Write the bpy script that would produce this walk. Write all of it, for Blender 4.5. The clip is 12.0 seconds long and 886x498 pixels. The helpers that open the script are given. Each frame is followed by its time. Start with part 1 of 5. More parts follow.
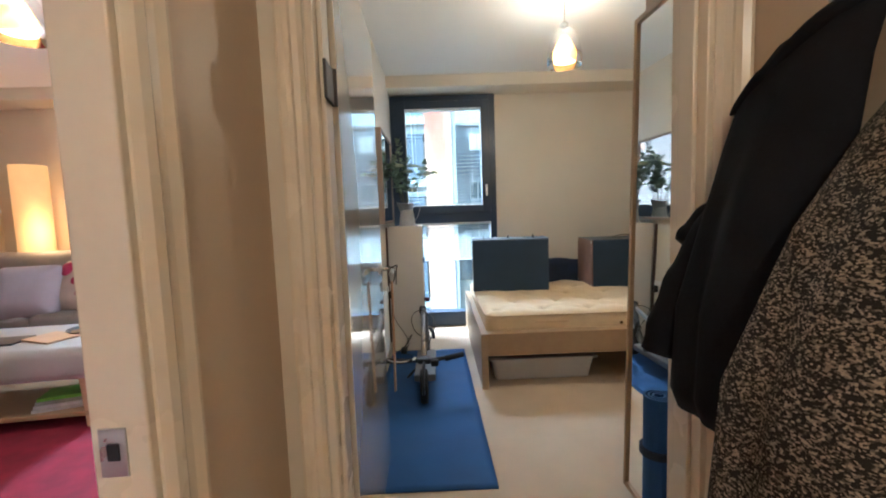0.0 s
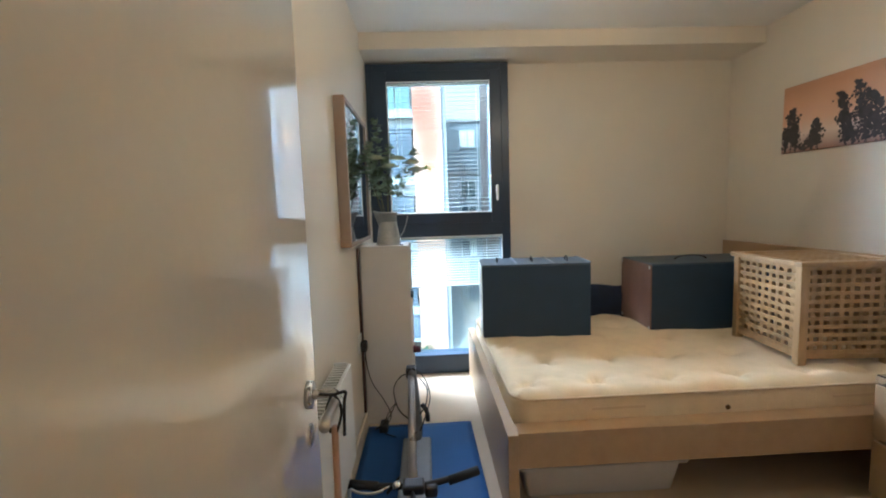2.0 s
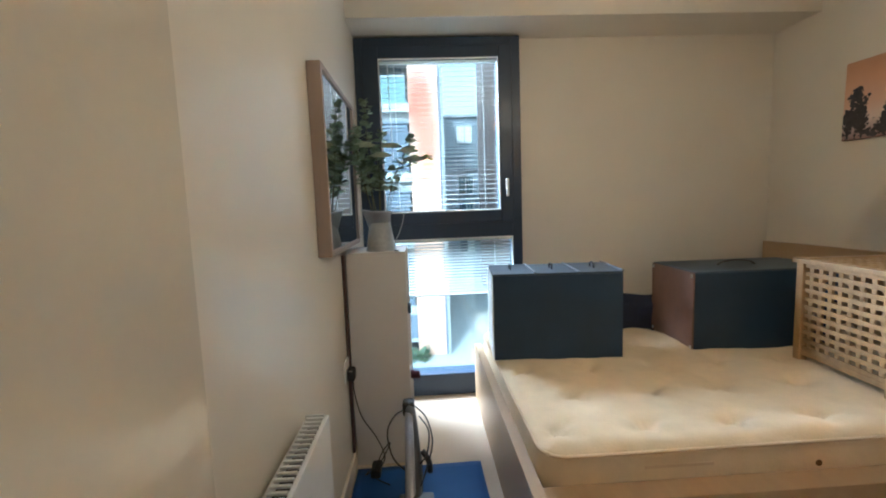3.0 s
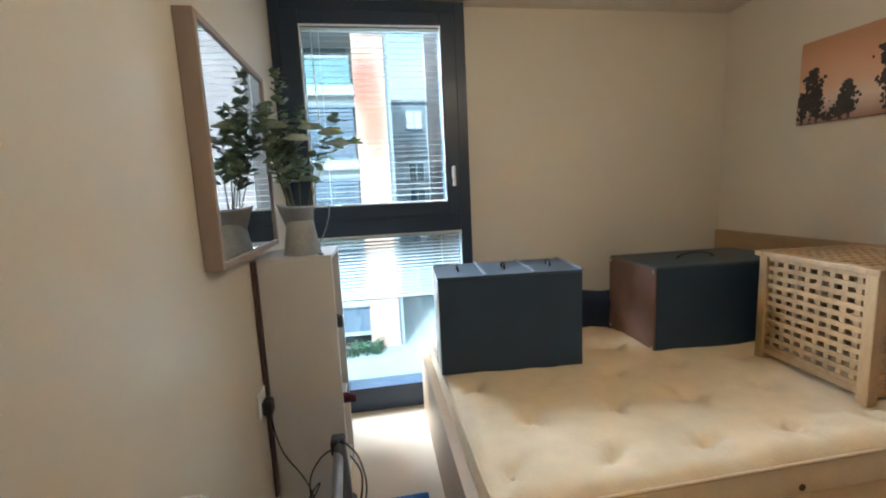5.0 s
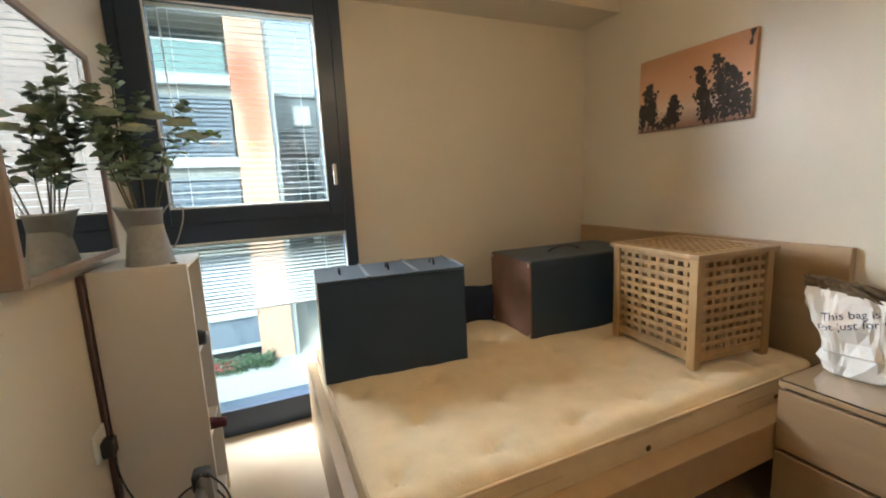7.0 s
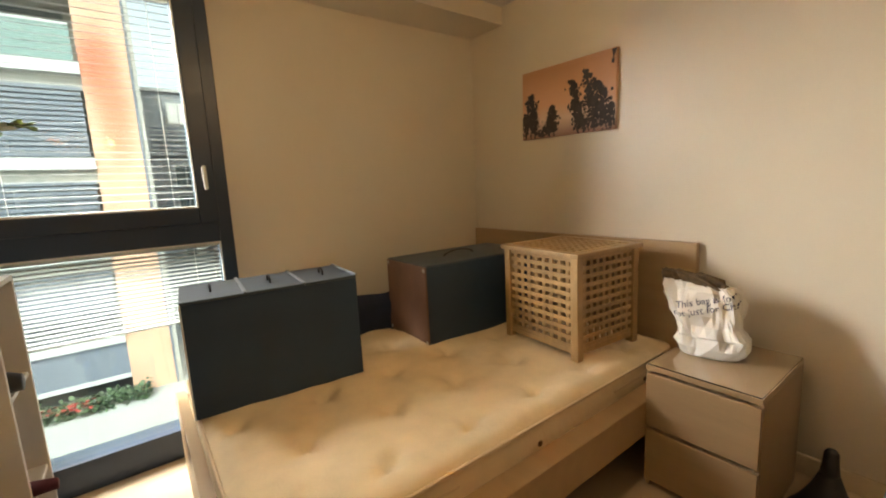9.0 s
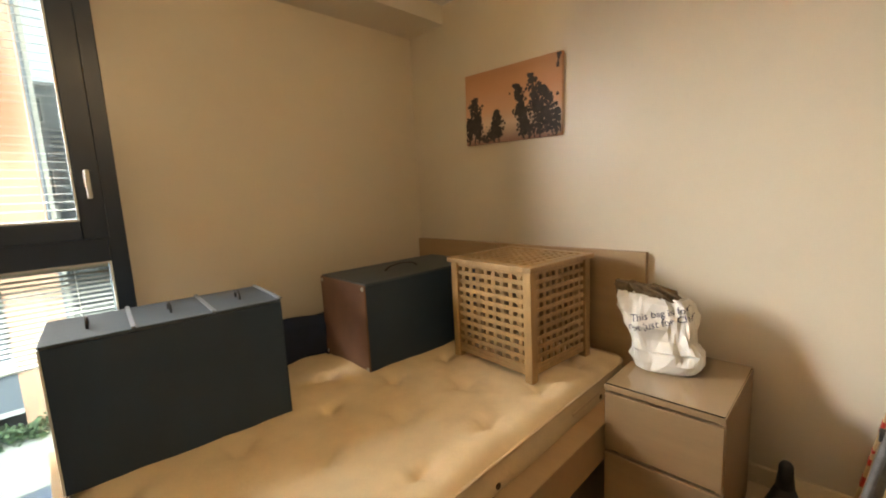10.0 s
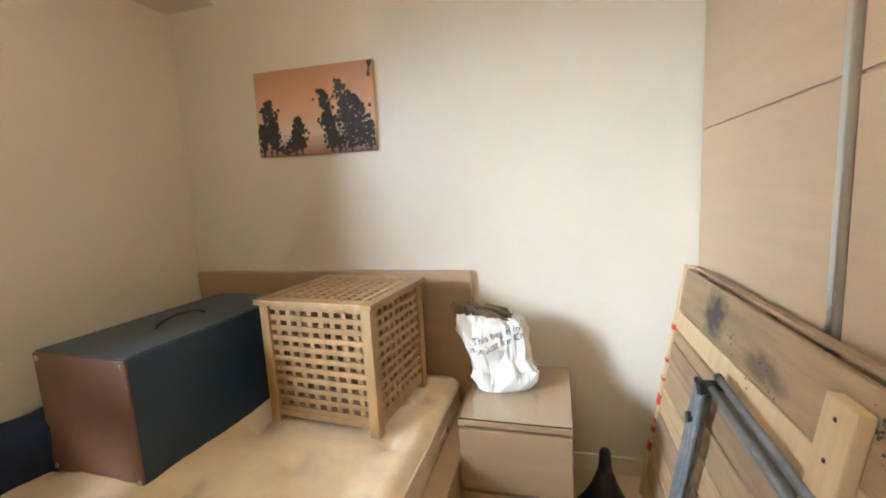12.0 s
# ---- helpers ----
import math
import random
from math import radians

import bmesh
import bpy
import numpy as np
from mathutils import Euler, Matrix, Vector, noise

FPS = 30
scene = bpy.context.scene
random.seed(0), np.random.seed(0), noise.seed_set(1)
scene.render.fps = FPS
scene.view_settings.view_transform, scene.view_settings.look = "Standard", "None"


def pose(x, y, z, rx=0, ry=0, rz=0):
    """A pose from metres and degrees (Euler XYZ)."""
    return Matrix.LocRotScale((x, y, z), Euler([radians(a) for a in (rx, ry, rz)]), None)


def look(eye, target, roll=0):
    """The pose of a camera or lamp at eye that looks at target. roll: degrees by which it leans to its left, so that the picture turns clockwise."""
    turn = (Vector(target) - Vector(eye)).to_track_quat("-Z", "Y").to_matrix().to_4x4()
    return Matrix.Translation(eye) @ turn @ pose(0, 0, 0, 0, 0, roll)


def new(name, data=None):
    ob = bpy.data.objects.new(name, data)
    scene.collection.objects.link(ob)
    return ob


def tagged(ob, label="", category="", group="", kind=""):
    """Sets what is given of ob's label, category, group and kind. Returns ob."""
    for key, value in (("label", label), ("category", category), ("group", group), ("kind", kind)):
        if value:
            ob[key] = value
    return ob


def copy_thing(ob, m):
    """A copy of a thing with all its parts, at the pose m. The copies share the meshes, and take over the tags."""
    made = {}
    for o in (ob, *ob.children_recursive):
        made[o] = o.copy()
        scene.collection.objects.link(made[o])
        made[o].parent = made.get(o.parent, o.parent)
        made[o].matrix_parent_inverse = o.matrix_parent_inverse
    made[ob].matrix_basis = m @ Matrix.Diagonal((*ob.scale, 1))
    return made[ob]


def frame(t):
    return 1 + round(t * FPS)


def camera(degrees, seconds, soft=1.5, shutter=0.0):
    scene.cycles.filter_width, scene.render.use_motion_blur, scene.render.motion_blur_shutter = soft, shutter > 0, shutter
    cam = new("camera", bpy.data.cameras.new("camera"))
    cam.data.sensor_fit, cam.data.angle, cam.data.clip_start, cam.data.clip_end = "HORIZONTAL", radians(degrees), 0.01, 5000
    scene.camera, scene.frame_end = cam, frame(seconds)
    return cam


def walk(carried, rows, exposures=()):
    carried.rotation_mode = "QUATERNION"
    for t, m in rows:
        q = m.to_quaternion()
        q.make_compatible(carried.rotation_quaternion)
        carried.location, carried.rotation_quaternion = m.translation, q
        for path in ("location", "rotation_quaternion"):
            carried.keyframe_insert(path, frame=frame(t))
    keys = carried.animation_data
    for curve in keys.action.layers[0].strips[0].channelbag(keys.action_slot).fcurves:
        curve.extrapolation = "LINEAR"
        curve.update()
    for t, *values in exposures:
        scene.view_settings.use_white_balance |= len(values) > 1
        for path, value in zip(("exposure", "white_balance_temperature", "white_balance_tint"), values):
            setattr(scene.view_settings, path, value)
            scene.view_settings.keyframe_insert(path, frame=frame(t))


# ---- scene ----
from mathutils.bvhtree import BVHTree

cam = camera(94.1, 12.0, soft=2.0)
PATH = [
    (0, (0.855, 4.168, 1.223), (0.878, 6.161, 1.048), -2.0),
    (0.5, (0.849, 4.462, 1.268), (0.87, 6.453, 1.084), -2.2),
    (1, (0.84, 4.72, 1.299), (0.884, 6.711, 1.114), -1.9),
    (1.5, (0.838, 5.041, 1.306), (0.899, 7.033, 1.129), -1.9),
    (2, (0.823, 5.309, 1.318), (0.9, 7.299, 1.132), -1.9),
    (2.5, (0.802, 5.546, 1.325), (0.883, 7.535, 1.13), -2.0),
    (4.5, (0.872, 6.047, 1.34), (1.096, 8.019, 1.093), -2.5),
    (5, (0.904, 6.057, 1.351), (1.216, 8.013, 1.078), -2.7),
    (5.5, (0.928, 6.07, 1.346), (1.356, 8.004, 1.067), -2.7),
    (6, (0.941, 6.068, 1.346), (1.492, 7.97, 1.062), -2.8),
    (6.5, (0.959, 6.072, 1.348), (1.63, 7.933, 1.055), -2.9),
    (7, (0.984, 6.076, 1.344), (1.765, 7.893, 1.047), -2.8),
    (9, (1.066, 6.111, 1.336), (2.248, 7.698, 1.041), -2.9),
    (9.5, (1.1, 6.178, 1.344), (2.394, 7.675, 1.053), -2.7),
    (10, (1.196, 6.267, 1.342), (2.59, 7.674, 1.066), -2.9),
    (10.5, (1.28, 6.333, 1.362), (2.787, 7.618, 1.085), -3.2),
    (11, (1.327, 6.407, 1.367), (2.967, 7.518, 1.087), -3.2),
    (11.5, (1.345, 6.495, 1.385), (3.117, 7.378, 1.098), -3.4),
    (12, (1.342, 6.566, 1.385), (3.25, 7.1, 1.115), -3.2),
]
EXPOSURES = [(0, 2.80, 4550, 4), (1, 2.76, 4600, 4), (2.5, 2.58, 4650, 3), (5.5, 2.48, 4900, 3), (7, 2.42, 5550, 4), (9.5, 2.26, 6800, 8), (10.5, 2.62, 6150, 4), (11.2, 2.84, 5500, 2), (12, 3.02, 5050, 2)]
walk(cam, [(t, look(eye, target, roll)) for t, eye, target, roll in PATH], EXPOSURES)

# ---- light ----
world = bpy.data.worlds.new("sky")
scene.world = world
world.use_nodes = True
wn = world.node_tree.nodes
sky = wn.new("ShaderNodeTexSky")
sky.sky_type = "NISHITA"
sky.sun_disc = False
sky.sun_elevation, sky.sun_rotation = radians(48), radians(200)
sky.dust_density = 6.0
haze = wn.new("ShaderNodeHueSaturation")
haze.inputs["Saturation"].default_value = 0.3
world.node_tree.links.new(sky.outputs[0], haze.inputs["Color"])
world.node_tree.links.new(haze.outputs[0], wn["Background"].inputs[0])
wn["Background"].inputs[1].default_value = 0.10

sun_data = bpy.data.lights.new("sun", "SUN")
sun_data.energy, sun_data.angle, sun_data.color = 0.7, radians(0.6), (1.0, 0.95, 0.87)
sun = new("sun", sun_data)
sun.matrix_world = look((0, 0, 60), (14, 38, 18))


def lamp(name, place, watts, colour, radius):
    data = bpy.data.lights.new(name, "POINT")
    data.energy, data.color, data.shadow_soft_size = watts, colour, radius
    ob = new(name, data)
    ob.location = place
    return ob


WARM = (1.0, 0.75, 0.46)
BEDROOM_LAMP, LIVING_LAMP, HALL_LAMP = (1.69, 6.84), (-0.97, 6.10), (0.95, 3.3)


def sky_panel(name, watts, size, place, target):
    """The open sky before a window, as a soft lamp outside it."""
    data = bpy.data.lights.new(name, "AREA")
    data.shape, data.size, data.size_y = "RECTANGLE", size[0], size[1]
    data.energy, data.color = watts, (1.0, 0.965, 0.92)
    ob = new(name, data)
    ob.matrix_world = look(place, target)
    return ob


sky_panel("bedroom_window_sky", 135, (2.2, 1.6), (0.2, 10.3, 4.1), (1.8, 7.2, 0.7))
sky_panel("bedroom_window_sky", 600, (4.6, 1.5), (-2.9, 10.2, 2.85), (-1.4, 7.2, 2.1))
lamp("bedroom_bulb_light", (*BEDROOM_LAMP, 2.2), 2.4, WARM, 0.05)
lamp("living_bulb_light", (*LIVING_LAMP, 2.14), 2.8, WARM, 0.05)
lamp("hall_bulb_light", (*HALL_LAMP, 2.2), 3.0, WARM, 0.05)


# ---- materials ----
def mat(name, base, rough=0.6, metal=0.0, vary=0.12, scale=6.0, fine=90.0, bump=0.1, stretch=(1, 1, 1), dark=None,
        per_piece=0.0, glow=None, spec=0.5, island=False):
    """A surface with a slow and a fine noise in its colour, roughness and relief; sizes in metres."""
    m = bpy.data.materials.new(name)
    m.use_nodes = True
    nt = m.node_tree
    n, l = nt.nodes, nt.links
    b = n["Principled BSDF"]
    b.inputs["Metallic"].default_value = metal
    b.inputs["Specular IOR Level"].default_value = spec
    tc, mp = n.new("ShaderNodeTexCoord"), n.new("ShaderNodeMapping")
    mp.inputs["Scale"].default_value = stretch
    l.new(tc.outputs["Object"], mp.inputs["Vector"])
    slow, quick = n.new("ShaderNodeTexNoise"), n.new("ShaderNodeTexNoise")
    for tex, s, d in ((slow, scale, 4), (quick, fine, 3)):
        tex.inputs["Scale"].default_value, tex.inputs["Detail"].default_value = s, d
        l.new(mp.outputs[0], tex.inputs["Vector"])
    mixer = n.new("ShaderNodeMath")
    mixer.operation = "MULTIPLY_ADD"
    mixer.inputs[1].default_value = 0.35
    l.new(quick.outputs[0], mixer.inputs[0])
    l.new(slow.outputs[0], mixer.inputs[2])
    ramp = n.new("ShaderNodeMapRange")
    ramp.inputs["From Min"].default_value, ramp.inputs["From Max"].default_value = 0.42, 0.92
    l.new(mixer.outputs[0], ramp.inputs["Value"])
    mix = n.new("ShaderNodeMix")
    mix.data_type = "RGBA"
    lo = dark if dark else tuple(c * (1 - vary) for c in base)
    hi = base if dark else tuple(min(1, c * (1 + vary)) for c in base)
    mix.inputs["A"].default_value, mix.inputs["B"].default_value = (*lo, 1), (*hi, 1)
    l.new(ramp.outputs[0], mix.inputs["Factor"])
    out = mix.outputs["Result"]
    if per_piece:
        if island:
            info = n.new("ShaderNodeNewGeometry").outputs["Random Per Island"]
        else:
            info = n.new("ShaderNodeObjectInfo").outputs["Random"]
        hsv, rng = n.new("ShaderNodeHueSaturation"), n.new("ShaderNodeMapRange")
        rng.inputs["To Min"].default_value, rng.inputs["To Max"].default_value = 1 - per_piece, 1 + per_piece
        l.new(info, rng.inputs["Value"])
        l.new(rng.outputs[0], hsv.inputs["Value"])
        l.new(out, hsv.inputs["Color"])
        out = hsv.outputs[0]
    l.new(out, b.inputs["Base Color"])
    rr = n.new("ShaderNodeMapRange")
    rr.inputs["To Min"].default_value, rr.inputs["To Max"].default_value = max(0.02, rough - 0.08), min(1, rough + 0.08)
    l.new(slow.outputs[0], rr.inputs["Value"])
    l.new(rr.outputs[0], b.inputs["Roughness"])
    if bump:
        bp = n.new("ShaderNodeBump")
        bp.inputs["Strength"].default_value, bp.inputs["Distance"].default_value = bump, 0.004
        l.new(mixer.outputs[0], bp.inputs["Height"])
        l.new(bp.outputs[0], b.inputs["Normal"])
    if glow:
        b.inputs["Emission Color"].default_value = (*glow[0], 1)
        b.inputs["Emission Strength"].default_value = glow[1]
    return m


def clear(name, colour=(1, 1, 1), rough=0.0):
    m = bpy.data.materials.new(name)
    m.use_nodes = True
    b = m.node_tree.nodes["Principled BSDF"]
    b.inputs["Transmission Weight"].default_value = 1.0
    b.inputs["Base Color"].default_value = (*colour, 1)
    b.inputs["Roughness"].default_value = rough
    b.inputs["IOR"].default_value = 1.45
    return m


def pane_glass(name):
    """Thin glazing: mostly clear, with the faint gloss of a flat pane."""
    m = bpy.data.materials.new(name)
    m.use_nodes = True
    n, l = m.node_tree.nodes, m.node_tree.links
    n.remove(n["Principled BSDF"])
    t, g, f, x = (n.new("ShaderNodeBsdfTransparent"), n.new("ShaderNodeBsdfGlossy"), n.new("ShaderNodeFresnel"), n.new("ShaderNodeMixShader"))
    t.inputs[0].default_value = (0.93, 0.97, 0.96, 1)
    g.inputs["Roughness"].default_value = 0.01
    l.new(f.outputs[0], x.inputs[0]), l.new(t.outputs[0], x.inputs[1]), l.new(g.outputs[0], x.inputs[2])
    l.new(x.outputs[0], n["Material Output"].inputs[0])
    return m


def silver(name):
    m = bpy.data.materials.new(name)
    m.use_nodes = True
    b = m.node_tree.nodes["Principled BSDF"]
    b.inputs["Metallic"].default_value, b.inputs["Roughness"].default_value = 1.0, 0.015
    b.inputs["Base Color"].default_value = (0.88, 0.9, 0.89, 1)
    return m


WALL = mat("wall_paint", (0.705, 0.642, 0.535), 0.34, vary=0.03, scale=2.5, fine=140, bump=0.06, spec=0.4)
# Darker and browner than the other walls: the hall's dim orange light is in the colour.
HALL_WALL = mat("hall_paint_lamp_toned", (0.56, 0.44, 0.31), 0.5, vary=0.04, scale=2.5, fine=140, bump=0.06)
LIVING_WALL = mat("living_room_paint", (0.70, 0.62, 0.50), 0.65, vary=0.03, scale=2.5, fine=140, bump=0.06)
CEILING = mat("ceiling_paint", (0.8, 0.79, 0.76), 0.8, vary=0.02, scale=2, fine=120, bump=0.05)
GLOSS = mat("gloss_trim_paint", (0.77, 0.68, 0.54), 0.26, vary=0.03, scale=3, fine=60, bump=0.03)
DOORPAINT = mat("satin_door_paint", (0.72, 0.66, 0.55), 0.09, vary=0.03, scale=2, fine=70, bump=0)
DOORPAINT.node_tree.nodes["Principled BSDF"].inputs["Coat Weight"].default_value = 1.0
FLOORING = mat("beige_short_pile", (0.56, 0.445, 0.31), 0.8, vary=0.07, scale=4, fine=260, bump=0.3)
# Anthracite coat with the blue cast of lens flare mixed into its colour.
ANTHRACITE = mat("anthracite_coat_flare_blued", (0.02, 0.036, 0.068), 0.38, vary=0.06, scale=8, fine=200, bump=0.04)
PANE = pane_glass("window_glass")
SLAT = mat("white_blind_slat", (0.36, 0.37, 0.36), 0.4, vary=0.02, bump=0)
WHITE = mat("white_plastic", (0.78, 0.78, 0.76), 0.4, vary=0.03, bump=0.02)
OAK = mat("oak_veneer", (0.60, 0.43, 0.26), 0.45, vary=0.12, scale=4, fine=60, bump=0.05, stretch=(0.6, 8, 8))
PALE = mat("pale_birch_veneer", (0.41, 0.285, 0.158), 0.42, vary=0.07, scale=3, fine=55, bump=0.04, stretch=(7, 0.6, 7))
NIGHTWOOD = mat("browned_birch_veneer", (0.31, 0.21, 0.115), 0.36, vary=0.09, scale=3, fine=55, bump=0.04, stretch=(7, 0.6, 7))
ACACIA = mat("oiled_acacia", (0.36, 0.23, 0.10), 0.45, vary=0.2, scale=9, fine=80, bump=0.08, stretch=(3, 3, 0.8), per_piece=0.14)
TICKING = mat("cream_mattress_ticking", (0.74, 0.60, 0.39), 0.85, vary=0.05, scale=14, fine=120, bump=0.7)
TICKSIDE = mat("cream_mattress_border", (0.66, 0.51, 0.33), 0.85, vary=0.06, scale=6, fine=160, bump=0.3)
# Card blued in its colour for the window light it reflects.
SLATE = mat("dark_card_sky_blued", (0.018, 0.040, 0.078), 0.5, vary=0.15, scale=5, fine=220, bump=0.2)
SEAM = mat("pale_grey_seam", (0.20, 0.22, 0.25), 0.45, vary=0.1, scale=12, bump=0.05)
# Lid colour likewise carries the bluish sheen of the sky.
SLATETOP = mat("grey_lid_sky_blued", (0.05, 0.068, 0.09), 0.5, vary=0.12, scale=5, fine=200, bump=0.15)
BROWNBOARD = mat("brown_fibreboard", (0.19, 0.095, 0.055), 0.5, vary=0.25, scale=6, fine=150, bump=0.15)
NAVY = mat("navy_fabric", (0.012, 0.022, 0.055), 0.9, vary=0.3, scale=10, fine=200, bump=0.4)
BLUEMAT = mat("blue_foam_mat", (0.015, 0.075, 0.25), 0.75, vary=0.15, scale=3, fine=160, bump=0.25)
BLACK = mat("black_plastic", (0.012, 0.012, 0.014), 0.45, vary=0.2, scale=8, fine=120, bump=0.05)
RUBBER = mat("black_rubber", (0.014, 0.014, 0.015), 0.75, vary=0.2, scale=10, fine=150, bump=0.2)
STEEL = mat("brushed_steel", (0.62, 0.61, 0.58), 0.28, 1.0, vary=0.05, scale=10, fine=200, bump=0.02)
GREYPAINT = mat("grey_scooter_paint", (0.13, 0.135, 0.15), 0.35, 0.3, vary=0.1, scale=8, fine=100, bump=0.02)
ZINC = mat("galvanised_zinc", (0.36, 0.37, 0.38), 0.55, 0.25, vary=0.16, scale=14, fine=60, bump=0.06)
# Leaf green lightened to include the window's glare over the backlit sprays.
LEAF = mat("eucalyptus_leaf_veiled", (0.21, 0.275, 0.18), 0.5, vary=0.3, scale=20, fine=80, bump=0.05, per_piece=0.35, island=True)
YOUNGLEAF = mat("young_green_leaf", (0.26, 0.36, 0.08), 0.5, vary=0.25, scale=20, fine=80, bump=0.05, per_piece=0.3, island=True)
STEM = mat("green_brown_stem", (0.10, 0.10, 0.05), 0.6, vary=0.2)
PETAL = mat("cream_petal", (0.64, 0.67, 0.50), 0.6, vary=0.12, scale=30)
MIRROR = silver("silvered_mirror")
WHITEWASH = mat("whitewashed_frame", (0.33, 0.255, 0.21), 0.5, vary=0.08, scale=5, fine=70, bump=0.05, stretch=(4, 4, 1))
BEECH = mat("beech_shoehorn", (0.42, 0.25, 0.15), 0.4, vary=0.15, scale=10, stretch=(5, 5, 1))
PINE = mat("raw_pallet_pine", (0.54, 0.385, 0.205), 0.75, dark=(0.33, 0.22, 0.11), scale=5, fine=70, bump=0.35, stretch=(0.7, 7, 7), per_piece=0.22)
AGEDPINE = mat("weathered_pine", (0.42, 0.30, 0.18), 0.8, dark=(0.20, 0.13, 0.075), scale=4, fine=60, bump=0.4, stretch=(0.7, 7, 7))
NEWPINE = mat("new_pine_block", (0.60, 0.44, 0.24), 0.65, vary=0.12, scale=5, fine=70, bump=0.2, stretch=(7, 7, 0.8))
STAIN = mat("black_oil_stain", (0.06, 0.05, 0.045), 0.8, vary=0.3, scale=20)
STAINEDPINE = mat("oil_stained_pine", (0.40, 0.27, 0.14), 0.8, dark=(0.23, 0.17, 0.09), scale=4, fine=60, bump=0.4, stretch=(0.7, 7, 7))


def blotch(m, centre, reach, colour):
    """A patch of colour with a ragged edge at one spot, such as a soaked-in stain of a board."""
    n, l = m.node_tree.nodes, m.node_tree.links
    b = n["Principled BSDF"]
    tc, mp, grad, cloud = n.new("ShaderNodeTexCoord"), n.new("ShaderNodeMapping"), n.new("ShaderNodeTexGradient"), n.new("ShaderNodeTexNoise")
    grad.gradient_type = "SPHERICAL"
    mp.vector_type = "TEXTURE"
    mp.inputs["Location"].default_value, mp.inputs["Scale"].default_value = centre, reach
    l.new(tc.outputs["Object"], mp.inputs[0]), l.new(mp.outputs[0], grad.inputs[0])
    cloud.inputs["Scale"].default_value, cloud.inputs["Detail"].default_value = 26, 5
    l.new(tc.outputs["Object"], cloud.inputs["Vector"])
    both, edge, mix = n.new("ShaderNodeMath"), n.new("ShaderNodeMapRange"), n.new("ShaderNodeMix")
    both.operation = "MULTIPLY"
    l.new(grad.outputs["Fac"], both.inputs[0]), l.new(cloud.outputs[0], both.inputs[1])
    edge.inputs["From Min"].default_value, edge.inputs["From Max"].default_value, edge.inputs["To Max"].default_value = 0.10, 0.34, 0.9
    l.new(both.outputs[0], edge.inputs["Value"])
    mix.data_type = "RGBA"
    mix.inputs["B"].default_value = (*colour, 1)
    l.new(b.inputs["Base Color"].links[0].from_socket, mix.inputs["A"])
    l.new(edge.outputs[0], mix.inputs["Factor"]), l.new(mix.outputs["Result"], b.inputs["Base Color"])


blotch(STAINEDPINE, (-0.355, 0.0, 0.955), (0.13, 0.2, 0.13), (0.05, 0.045, 0.045))
blotch(STAINEDPINE, (-0.70, 0.0, 0.92), (0.16, 0.2, 0.06), (0.12, 0.09, 0.06))
REDTAPE = mat("red_marking", (0.45, 0.03, 0.02), 0.6, vary=0.2, scale=30)
GREYTUBE = mat("grey_sleeved_tube", (0.17, 0.175, 0.19), 0.7, vary=0.3, scale=25, fine=140, bump=0.4)
BAGWHITE = mat("white_paper_bag", (0.74, 0.72, 0.69), 0.6, vary=0.04, scale=9, fine=60, bump=0.2)
BAGTOP = mat("brown_patterned_lining", (0.10, 0.065, 0.03), 0.8, vary=0.5, scale=40, fine=120, bump=0.3)
INK = mat("navy_print", (0.015, 0.025, 0.09), 0.6, vary=0.1, bump=0)
SMOKED = clear("tinted_glass_top", (0.97, 0.97, 0.95))
ALU = mat("satin_aluminium", (0.55, 0.55, 0.54), 0.3, 1.0, vary=0.04, bump=0.02)
ROPE = mat("dark_seam", (0.02, 0.018, 0.015), 0.8, vary=0.2)


# ---- builders ----
def box(bm, x0, x1, y0, y1, z0, z1, r=0.0, seg=2):
    made = bmesh.ops.create_cube(bm, size=1)["verts"]
    for v in made:
        v.co = Vector(((x0 + x1) / 2 + v.co.x * (x1 - x0), (y0 + y1) / 2 + v.co.y * (y1 - y0), (z0 + z1) / 2 + v.co.z * (z1 - z0)))
    if r:
        edges = {e for v in made for e in v.link_edges}
        bmesh.ops.bevel(bm, geom=list(edges), offset=r, segments=seg, affect="EDGES", profile=0.5)
    return bm


def boxed(x0, x1, y0, y1, z0, z1, r=0.0, seg=2):
    return box(bmesh.new(), x0, x1, y0, y1, z0, z1, r, seg)


def loft(bm, rings, caps=True, closed=True):
    """Joins rings of equally many points."""
    rows = [[bm.verts.new(p) for p in ring] for ring in rings]
    n = len(rows[0])
    for a, b in zip(rows, rows[1:]):
        for i in range(n if closed else n - 1):
            bm.faces.new((a[i], a[(i + 1) % n], b[(i + 1) % n], b[i]))
    if caps and closed:
        bm.faces.new(rows[0][::-1])
        bm.faces.new(rows[-1])
    return bm


def tube(bm, points, radius, n=10, flat=1.0):
    """A round bar along points; radius may be a list."""
    pts = [Vector(p) for p in points]
    rad = radius if isinstance(radius, (list, tuple)) else [radius] * len(pts)
    rings, up = [], Vector((0, 0, 1))
    for i, p in enumerate(pts):
        d = (pts[min(i + 1, len(pts) - 1)] - pts[max(i - 1, 0)]).normalized()
        if abs(d.dot(up)) > 0.95:
            up = Vector((1, 0, 0)) if abs(d.x) < 0.9 else Vector((0, 1, 0))
        a = d.cross(up).normalized()
        b = a.cross(d)
        up = b
        rings.append([p + rad[i] * (math.cos(k * math.tau / n) * a + flat * math.sin(k * math.tau / n) * b) for k in range(n)])
    return loft(bm, rings)


